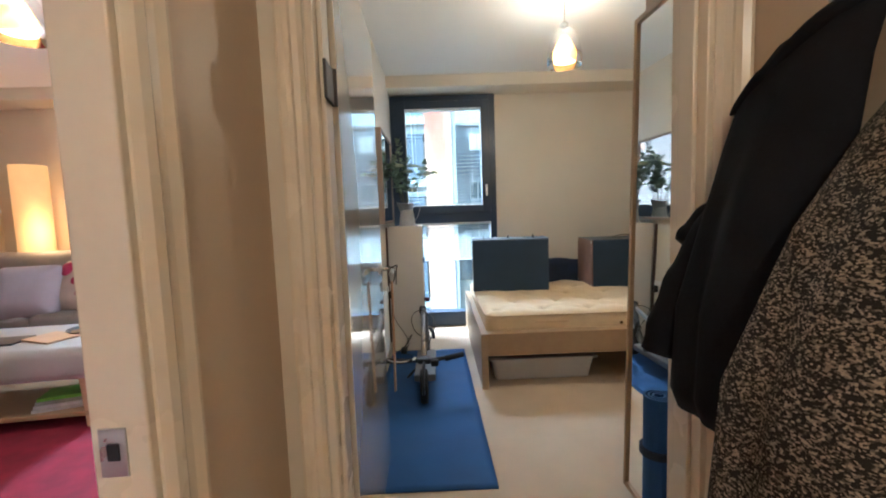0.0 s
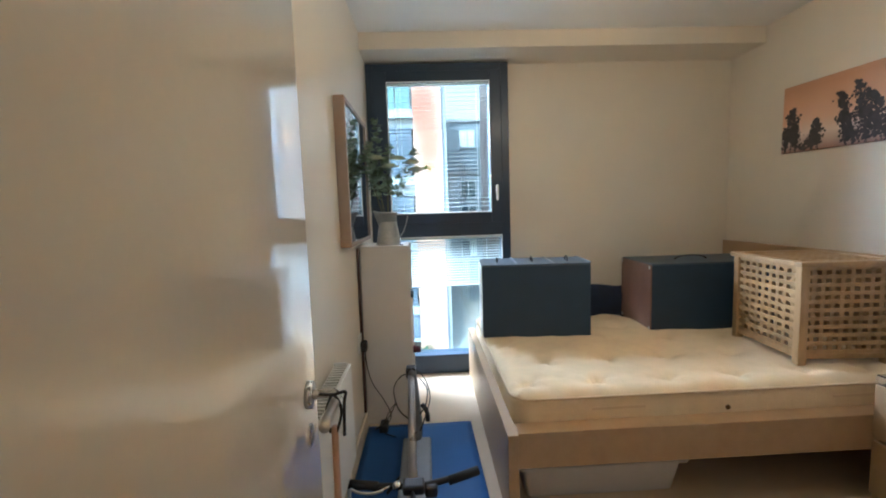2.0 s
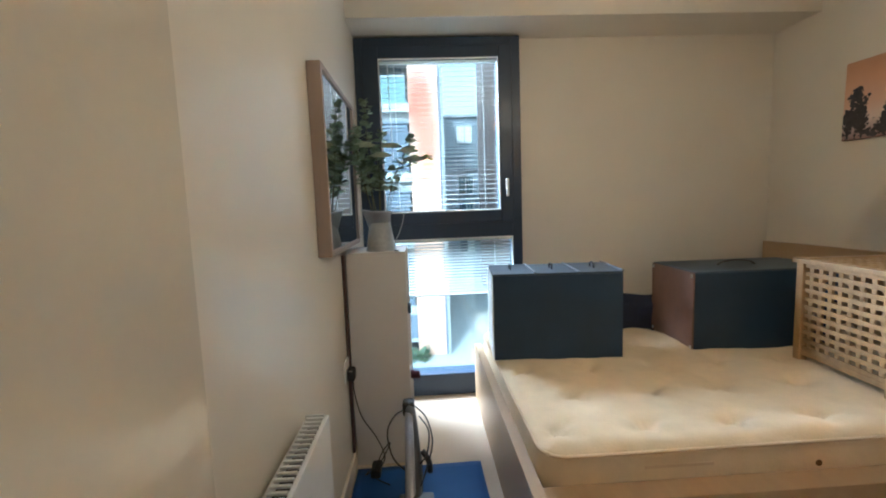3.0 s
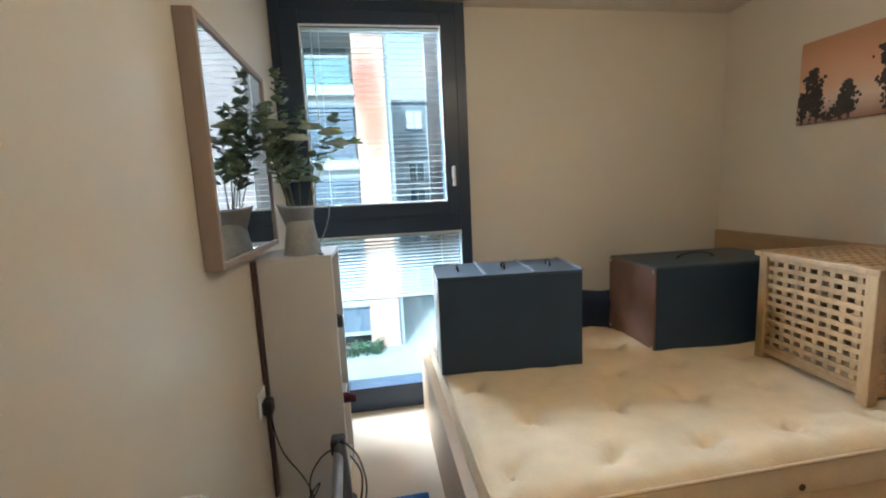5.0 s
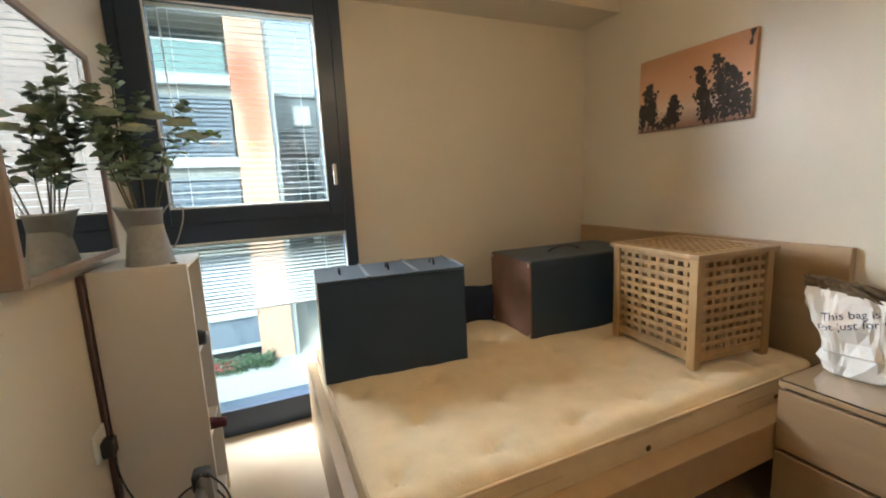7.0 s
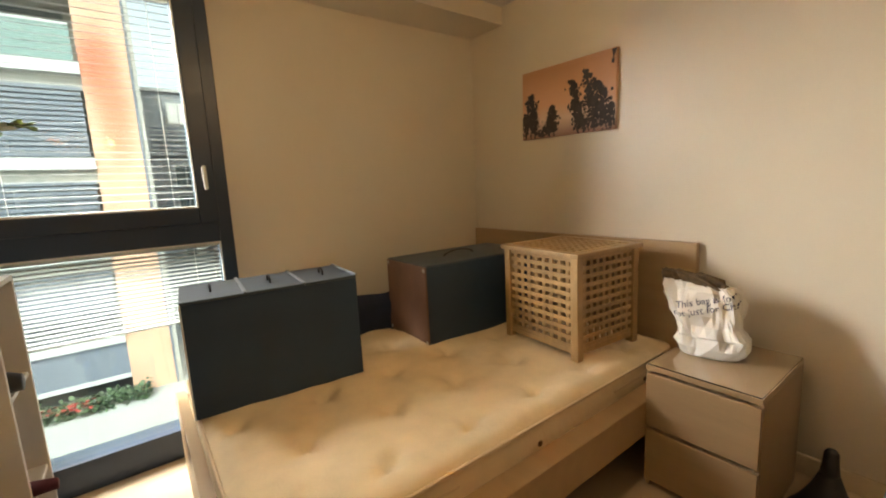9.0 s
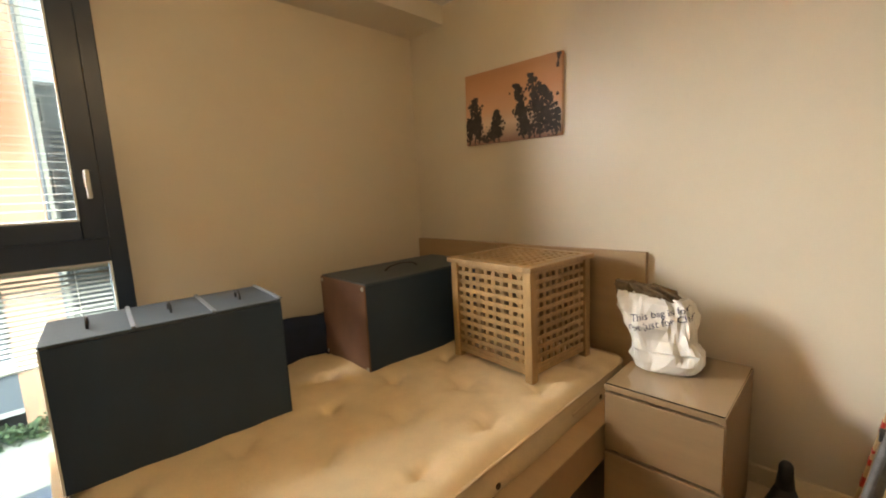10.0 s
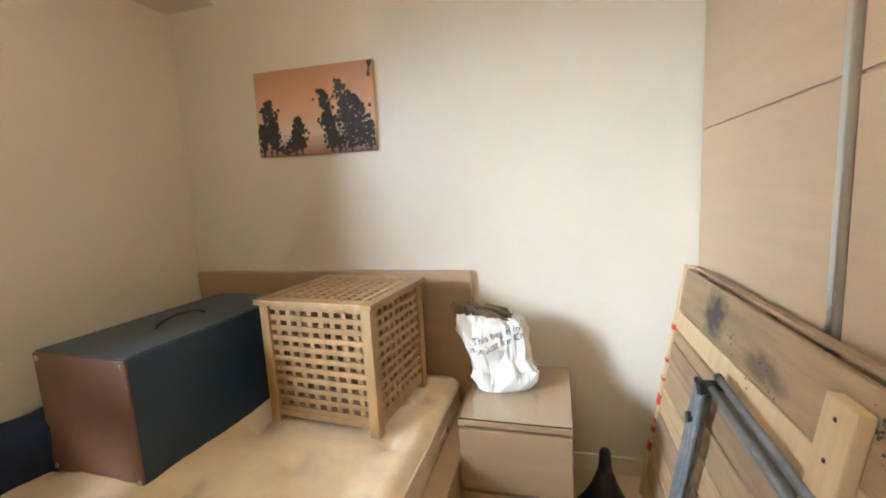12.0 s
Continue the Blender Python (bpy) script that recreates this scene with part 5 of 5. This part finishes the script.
g, off = garment("black_coat", "black padded winter coat hanging on the hall wall",
                 [(1.545, 1.565, 4.89, 0.02, 0.05), (1.52, 1.55, 4.91, 0.04, 0.09), (1.45, 1.53, 4.94, 0.055, 0.115), (1.35, 1.52, 4.96, 0.065, 0.125), (1.2, 1.50, 4.97, 0.09, 0.13), (1.0, 1.48, 4.98, 0.11, 0.13), (0.82, 1.475, 4.975, 0.115, 0.12), (0.775, 1.475, 4.975, 0.10, 0.11)], DARKCOAT, (1.57, 4.91, 1.545), 1.0)
for name, line, wide in (("sleeve", ((1.545, 4.98, 1.37), (1.515, 5.04, 1.26), (1.462, 5.10, 1.11), (1.42, 5.125, 0.99), (1.385, 5.13, 0.87)), 0.056), ("sleeve", ((1.55, 5.00, 1.31), (1.52, 5.07, 1.24), (1.47, 5.115, 1.18), (1.435, 5.122, 1.13)), 0.036)):
    pts = curve_points([Vector(p) - off for p in line], 6)
    part(name, tube(bmesh.new(), pts, [wide + 0.004 * math.sin(i * 1.3) + 0.003 * noise.noise(Vector((i * 0.9, wide, 2))) for i in range(len(pts))], 18, 0.8), DARKCOAT, g, "", True)
pts = curve_points([Vector(p) - off for p in ((1.575, 4.85, 1.555), (1.54, 4.91, 1.515), (1.505, 5.0, 1.45), (1.487, 5.055, 1.408))], 5)
part("collar", tube(bmesh.new(), pts, [0.03 + 0.03 * math.sin(math.pi * min(1, i / 9)) if i < 9 else 0.045 * (15.4 - i) / 6.4 + 0.004 for i in range(len(pts))], 14, 0.4), DARKCOAT, g, "", True)
part("hanging_loop", tube(bmesh.new(), [(0.0, 0, -0.01), (0.02, 0, 0.03)], 0.003, 6), BLACK, g)
g, off = garment("tweed_coat", "black and cream flecked tweed coat on hall wall",
                 [(1.46, 1.575, 4.66, 0.02, 0.05), (1.42, 1.56, 4.66, 0.04, 0.10), (1.33, 1.53, 4.67, 0.07, 0.13), (1.18, 1.475, 4.68, 0.12, 0.145), (0.95, 1.435, 4.69, 0.16, 0.15), (0.72, 1.425, 4.69, 0.168, 0.15), (0.6, 1.425, 4.69, 0.168, 0.15), (0.52, 1.43, 4.69, 0.15, 0.14)], TWEED, (1.57, 4.66, 1.46), 1.0)
part("hanging_loop", tube(bmesh.new(), [(0.0, 0, -0.01), (0.02, 0, 0.03)], 0.003, 6), BLACK, g)
for y in (4.91, 4.66):
    zh = 1.575 if y > 4.8 else 1.49
    hk = thing("coat_hook", "steel coat hook on the hall wall", "hook", pose(HX1 - 0.002, y, zh), "coat hooks")
    part("plate", boxed(-0.006, 0, -0.015, 0.015, -0.03, 0.03, 0.002), STEEL, hk)
    part("prong", tube(bmesh.new(), curve_points([(-0.004, 0, -0.01), (-0.04, 0, -0.012), (-0.05, 0, 0.02)], 4), 0.005, 8), STEEL, hk, "", True)

# ---- living room ----
SOFA = mat("grey_woven_upholstery", (0.30, 0.285, 0.30), 0.95, vary=0.1, scale=8, fine=220, bump=0.4)
sofa = thing("sofa", "grey fabric sofa with separate back cushions", "sofa", pose(-2.55, 7.98, 0))


def pad(x0, x1, y0, y1, z0, z1, r=0.06):
    return boxed(x0, x1, y0, y1, z0, z1, r, 4)


part("base", pad(-1.0, 1.0, -0.42, 0.45, 0.10, 0.34, 0.03), SOFA, sofa)
for i in range(2):
    part("seat_cushion", pad(-0.98 + i * 0.98, -0.02 + i * 0.98, -0.46, 0.22, 0.33, 0.50), SOFA, sofa, smooth=True)
    part("back_cushion", pad(-0.98 + i * 0.98, -0.02 + i * 0.98, 0.14, 0.40, 0.48, 0.80), SOFA, sofa, smooth=True)
    part("headrest", pad(-0.98 + i * 0.98, -0.02 + i * 0.98, 0.20, 0.44, 0.78, 0.98), SOFA, sofa, smooth=True)
part("arm", pad(0.99, 1.18, -0.44, 0.45, 0.08, 0.62), SOFA, sofa, smooth=True)
part("arm", pad(-1.18, -0.99, -0.44, 0.45, 0.08, 0.62), SOFA, sofa, smooth=True)
for x in (-0.9, 0.9):
    for y in (-0.35, 0.35):
        part("leg", tube(bmesh.new(), [(x, y, 0.004), (x, y, 0.11)], 0.022, 10), OAK, sofa)


def cushion_at(label, material, m, second=None):
    bm, _ = soft_slab(0.44, 0.44, -0.05, 0.07, 0.05, lambda x, y: 0.03 * (1 - (x / .22) ** 2) * (1 - (y / .22) ** 2), 20, 20, 0.05)
    c = thing("cushion", label, "cushion", m, "sofa cushions")
    part("cover", bm, material, c, smooth=True)
    if second:
        for k, (a, b) in enumerate(((-0.10, 0.12), (0.11, -0.08), (0.02, 0.02))):
            part("printed_bloom", lathe(bmesh.new(), [(0.001, 0.108), (0.055 - .01 * k, 0.102), (0.065 - .01 * k, 0.088)], 9, (a, b)), second, c, "dark pink printed bloom", True)
    return c


cushion_at("plain lilac-grey cushion on the sofa", mat("lilac_cushion", (0.42, 0.40, 0.50), 0.9, vary=0.06, scale=8, bump=0.3), pose(-2.62, 7.66, 0.68, 66, 0, 14))
cushion_at("cream cushion with pink blooms on the sofa", mat("cream_cushion", (0.60, 0.50, 0.46), 0.9, vary=0.1, scale=8, bump=0.3), pose(-2.28, 7.80, 0.70, 66, 0, -10), mat("pink_print", (0.38, 0.03, 0.10), 0.9, vary=0.2))
cushion_at("cream cushion with pink blooms on the sofa", bpy.data.materials["cream_cushion"], pose(-1.92, 7.80, 0.70, 68, 0, -14))

fl = thing("floor_lamp", "tall lit paper column floor lamp", "floor lamp", pose(-3.21, 8.40, 0.004))
PAPER = mat("lit_rice_paper", (0.8, 0.54, 0.27), 0.8, vary=0.05, scale=8, bump=0.1, glow=((1.0, 0.42, 0.10), 0.12))
part("shade", lathe(bmesh.new(), [(0.001, 0.04), (0.145, 0.04), (0.145, 1.83), (0.142, 1.83), (0.142, 0.05), (0.001, 0.05)], 24), PAPER, fl, "", True)
part("foot", lathe(bmesh.new(), [(0.001, 0), (0.12, 0), (0.12, 0.03), (0.001, 0.03)], 24), BLACK, fl)
part("bulb", lathe(bmesh.new(), [(0.001, 1.05), (0.03, 1.07), (0.035, 1.11), (0.02, 1.16), (0.001, 1.17)], 16), OPAL, fl, "", True)
lamp("floor_lamp_light", (-2.9, 8.18, 1.2), 2.2, (1.0, 0.5, 0.15), 0.1)

ct = thing("footstool_table", "padded grey-topped coffee table on pale wood legs", "coffee table", pose(-1.83, 6.86, 0.004, 0, 0, 8))
part("padded_top", pad(-0.58, 0.58, -0.36, 0.36, 0.30, 0.50, 0.05), mat("pale_grey_top_cloth", (0.42, 0.42, 0.42), 0.9, vary=0.05, scale=5, fine=200, bump=0.3), ct, "pale grey cloth-covered top", True)
for x in (-0.5, 0.5):
    for y in (-0.30, 0.30):
        rings = [[(x * k + a * w, y * k + b * w, z) for a, b in ((-1, -1), (1, -1), (1, 1), (-1, 1))] for z, w, k in ((0, 0.026, 1.0), (0.31, 0.034, 0.98))]
        part("leg", loft(bmesh.new(), rings), OAK, ct)
part("lower_shelf", boxed(-0.56, 0.56, -0.33, 0.33, 0.07, 0.10, 0.005), PALE, ct)
for i, (x, y, a, c, lab) in enumerate(((-0.1, -0.12, 10, (0.02, 0.02, 0.025), "dark magazine lying on the footstool table"), (0.18, -0.06, -20, (0.45, 0.3, 0.2), "tan booklet lying on the footstool table"), (0.30, 0.14, 15, (0.03, 0.03, 0.03), "dark oval tray lying on the footstool table"))):
    bm = boxed(-0.14, 0.14, -0.10, 0.10, 0, 0.012, 0.004) if i < 2 else lathe(bmesh.new(), [(0.001, 0), (0.14, 0), (0.16, 0.02), (0.15, 0.02), (0.135, 0.006), (0.001, 0.006)], 30)
    o = solid("magazine" if i < 2 else "tray", bm, mat("cover_stock", c, 0.5, vary=0.2), lab, "magazine" if i < 2 else "tray")
    o.matrix_basis = pose(-1.83 + x, 6.86 + y, 0.505, 0, 0, a)
gb = thing("magazine_stack", "stack of magazines with a green cover on top", "magazines", pose(-1.52, 6.72, 0.105, 0, 0, 20))
for i, c in enumerate(((0.5, 0.5, 0.5), (0.55, 0.55, 0.58), (0.3, 0.32, 0.3), (0.16, 0.42, 0.05))):
    part("magazine", boxed(-0.14 + .01 * i, 0.14, -0.10, 0.10 - .006 * i, 0.022 * i, 0.022 * i + 0.021, 0.003), mat("magazine_cover", c, 0.4, vary=0.25, scale=14), gb)

# ---- outside ----
GZ = -4.4
solid("ground", boxed(-900, 900, 9.6, 1800, GZ - 1, GZ), mat("pale_courtyard_paving", (0.36, 0.37, 0.36), 0.85, vary=0.1, scale=0.8, fine=20, bump=0.2), "pale paved courtyard below the building", "ground", "structure")
hrnd = random.Random(8)
bm = bmesh.new()
for _ in range(2600):
    d = Vector((hrnd.gauss(0, 1), hrnd.gauss(0, 1), hrnd.gauss(0, 0.7)))
    x, h = hrnd.uniform(-7.5, 0.9), hrnd.random()
    top = 0.42 + 0.22 * noise.noise(Vector((x * 1.3, 0, 4)))
    leaf(bm, Vector((x, 20.9 + hrnd.uniform(-0.35, 0.35) * (1.1 - 0.5 * h), GZ + 0.02 + top * h)), d, Vector((0.1, 0.2, 1)), hrnd.uniform(0.09, 0.16), 0.4)
solid("flower_bed", bm, mat("hedge_leaf", (0.075, 0.12, 0.06), 0.7, vary=0.3, scale=4, per_piece=0.4, island=True), "low green planting along the foot of the facade", "hedge", "stuff")
bm = bmesh.new()
for _ in range(60):
    leaf(bm, Vector((hrnd.gauss(-0.9, 0.35), 20.5 + hrnd.uniform(-0.1, 0.1), GZ + hrnd.uniform(0.3, 0.5))), Vector((hrnd.gauss(0, 1), -1, hrnd.gauss(0, 1))), Vector((0, 0.3, 1)), 0.09, 0.5)
solid("red_blooms", bm, mat("red_petal", (0.45, 0.05, 0.05), 0.6, vary=0.2), "cluster of red blooms in the planting", "flowers", "stuff")
BRICKC = mat("pale_peach_brick", (0.50, 0.31, 0.22), 0.85, vary=0.12, scale=1.5, fine=30, bump=0.2)
# Two ragged patches where the peach turns to orange.
for place, reach, tint in (((0.85, 21.4, 5.2), (0.75, 3, 1.6), (0.48, 0.10, 0.05)), ((1.05, 21.4, 3.9), (0.6, 3, 2.2), (0.48, 0.16, 0.09))):
    blotch(BRICKC, place, reach, tint)
RENDERC = mat("pale_stone_facade", (0.32, 0.31, 0.29), 0.85, vary=0.06, scale=0.7, fine=14, bump=0.1)
# Dark panes raised to blue-grey; the veiling glare is in this colour.
DARKWIN = mat("dark_glass_glare_toned", (0.09, 0.12, 0.14), 0.2, vary=0.1, bump=0)
GREYCLAD = mat("grey_cladding", (0.26, 0.28, 0.31), 0.7, vary=0.08, scale=0.6, fine=9, bump=0.05)
LOUVRE = mat("blue_grey_louvre", (0.13, 0.15, 0.19), 0.6, vary=0.08, scale=0.6, bump=0)
GREENGLASS = mat("green_balustrade_glass", (0.13, 0.20, 0.195), 0.15, vary=0.1, bump=0)
BANDW = mat("white_slab_edge", (0.42, 0.43, 0.43), 0.7, vary=0.04)
PINKB = mat("pale_pink_brick", (0.31, 0.225, 0.205), 0.85, vary=0.12, scale=1.0, fine=16, bump=0.15)

ba = thing("apartment_building", "brick and pale stone apartment block with balconies opposite", "building", kind="structure")
FA, STOREY = 21.5, 2.53
part("wall", boxed(-24, 1.55, FA + 1.6, FA + 14, GZ, 12), RENDERC, ba)
part("brick_pier", boxed(0.45, 1.56, FA - 0.1, FA + 1.6, GZ, 12.2), BRICKC, ba, "peach brick pier with orange patches")
part("stone_pier", boxed(1.60, 1.72, FA - 0.12, FA + 1.6, GZ, 12.25), RENDERC, ba)
part("downpipe", tube(bmesh.new(), [(1.58, FA - 0.14, GZ), (1.58, FA - 0.14, 12)], 0.035, 8), LOUVRE, ba)
part("base_louvre", boxed(-24, 0.45, FA - 0.1, FA + 1.6, -3.72, -2.75), LOUVRE, ba, "blue-grey louvred base")
part("base_rail", boxed(-24, 0.45, FA - 0.16, FA + 1.6, -3.84, -3.725), BANDW, ba)
part("roof", boxed(-24, 1.8, FA - 0.2, FA + 14, 12.2, 12.5), BANDW, ba)
for k in range(6):
    z = 2.485 + (k - 2) * STOREY
    slab = part("balcony_slab", boxed(-24, 0.45, FA - 0.2, FA + 1.6, z - 0.16, z + 0.16), BANDW, ba)
    part("lintel", boxed(-24, 0.45, FA, FA + 1.6, z - 0.55, z - 0.16), RENDERC, slab)
    for i in range(5):
        x1 = 0.40 - i * 4.6
        w = part("window", boxed(x1 - 3.6, x1 - 0.2, FA + 1.5, FA + 1.62, z + 0.2, z + 1.95), DARKWIN, ba)
        part("window_frame", boxed(x1 - 1.95, x1 - 1.85, FA + 1.44, FA + 1.5, z + 0.2, z + 1.95), BANDW, w)
        if k in (3, 5):
            part("balustrade", boxed(x1 - 4.4, x1 - 0.05, FA - 0.15, FA - 0.11, z + 0.17, z + 1.08), GREENGLASS, slab, "green glass balustrade")
            part("handrail", boxed(x1 - 4.4, x1 - 0.05, FA - 0.17, FA - 0.09, z + 1.08, z + 1.14), BANDW, slab)
        elif i < 2:
            for q in range(14):
                part("louvre", boxed(x1 - 4.4, x1 - 0.02, FA - 0.10, FA - 0.06, z + 0.2 + q * 0.135, z + 0.295 + q * 0.135), LOUVRE, w)

bb = thing("apartment_building", "grey clad apartment block with square windows", "building", kind="structure")
FB = 38.0
part("wall", boxed(1.2, 26, FB, FB + 12, GZ, 8.1), GREYCLAD, bb)
part("roof", boxed(1.1, 26.2, FB - 0.15, FB + 12, 8.1, 8.3), BANDW, bb)
part("brick_bay", boxed(5.25, 26, FB - 0.1, FB + 0.02, 2.0, 6.3), PINKB, bb, "pale pink brick bay")
part("screen", boxed(2.6, 5.1, FB - 0.2, FB + 0.02, 4.1, 5.9), LOUVRE, bb, "blue-grey louvred balcony screen")
for q in range(6):
    part("screen_rail", boxed(2.6, 5.1, FB - 0.26, FB - 0.2, 4.2 + q * 0.3, 4.27 + q * 0.3), BANDW, bb)
BLINDW = mat("bright_blind", (0.75, 0.75, 0.73), 0.5)
for k, (z, h) in enumerate(((-2.4, 1.4), (0.2, 1.5), (2.2, 1.5), (6.1, 1.4))):
    part("string_course", boxed(1.2, 26, FB - 0.06, FB, z - 0.32, z - 0.2), BANDW, bb)
    for i in range(9):
        x = 3.6 + (i - 1) * 2.35
        w = part("window", boxed(x, x + 1.25, FB - 0.18, FB + 0.02, z, z + h), BANDW, bb, "white framed window")
        part("pane", boxed(x + 0.08, x + 0.6, FB - 0.2, FB - 0.18, z + 0.1, z + h - 0.1), BLINDW if k == 3 else DARKWIN, w)
        part("pane", boxed(x + 0.68, x + 1.17, FB - 0.2, FB - 0.18, z + 0.1, z + h - 0.1), BLINDW if (k + i) % 3 == 1 else DARKWIN, w)

bc3 = thing("apartment_building", "pale pink brick apartment block at the street's side", "building", kind="structure")
part("wall", boxed(5.0, 24, 25, 36, GZ, 13.5), PINKB, bc3)
part("roof", boxed(4.9, 24.1, 24.9, 36, 13.5, 13.8), BANDW, bc3)
for k in range(5):
    for i in range(5):
        w = part("window", boxed(8.5 + i * 3.2, 9.7 + i * 3.2, 24.93, 25.02, GZ + 1.0 + k * 2.9, GZ + 2.6 + k * 2.9), BANDW, bc3, "white framed window")
        part("pane", boxed(8.6 + i * 3.2, 9.6 + i * 3.2, 24.91, 24.93, GZ + 1.1 + k * 2.9, GZ + 2.5 + k * 2.9), DARKWIN, w)
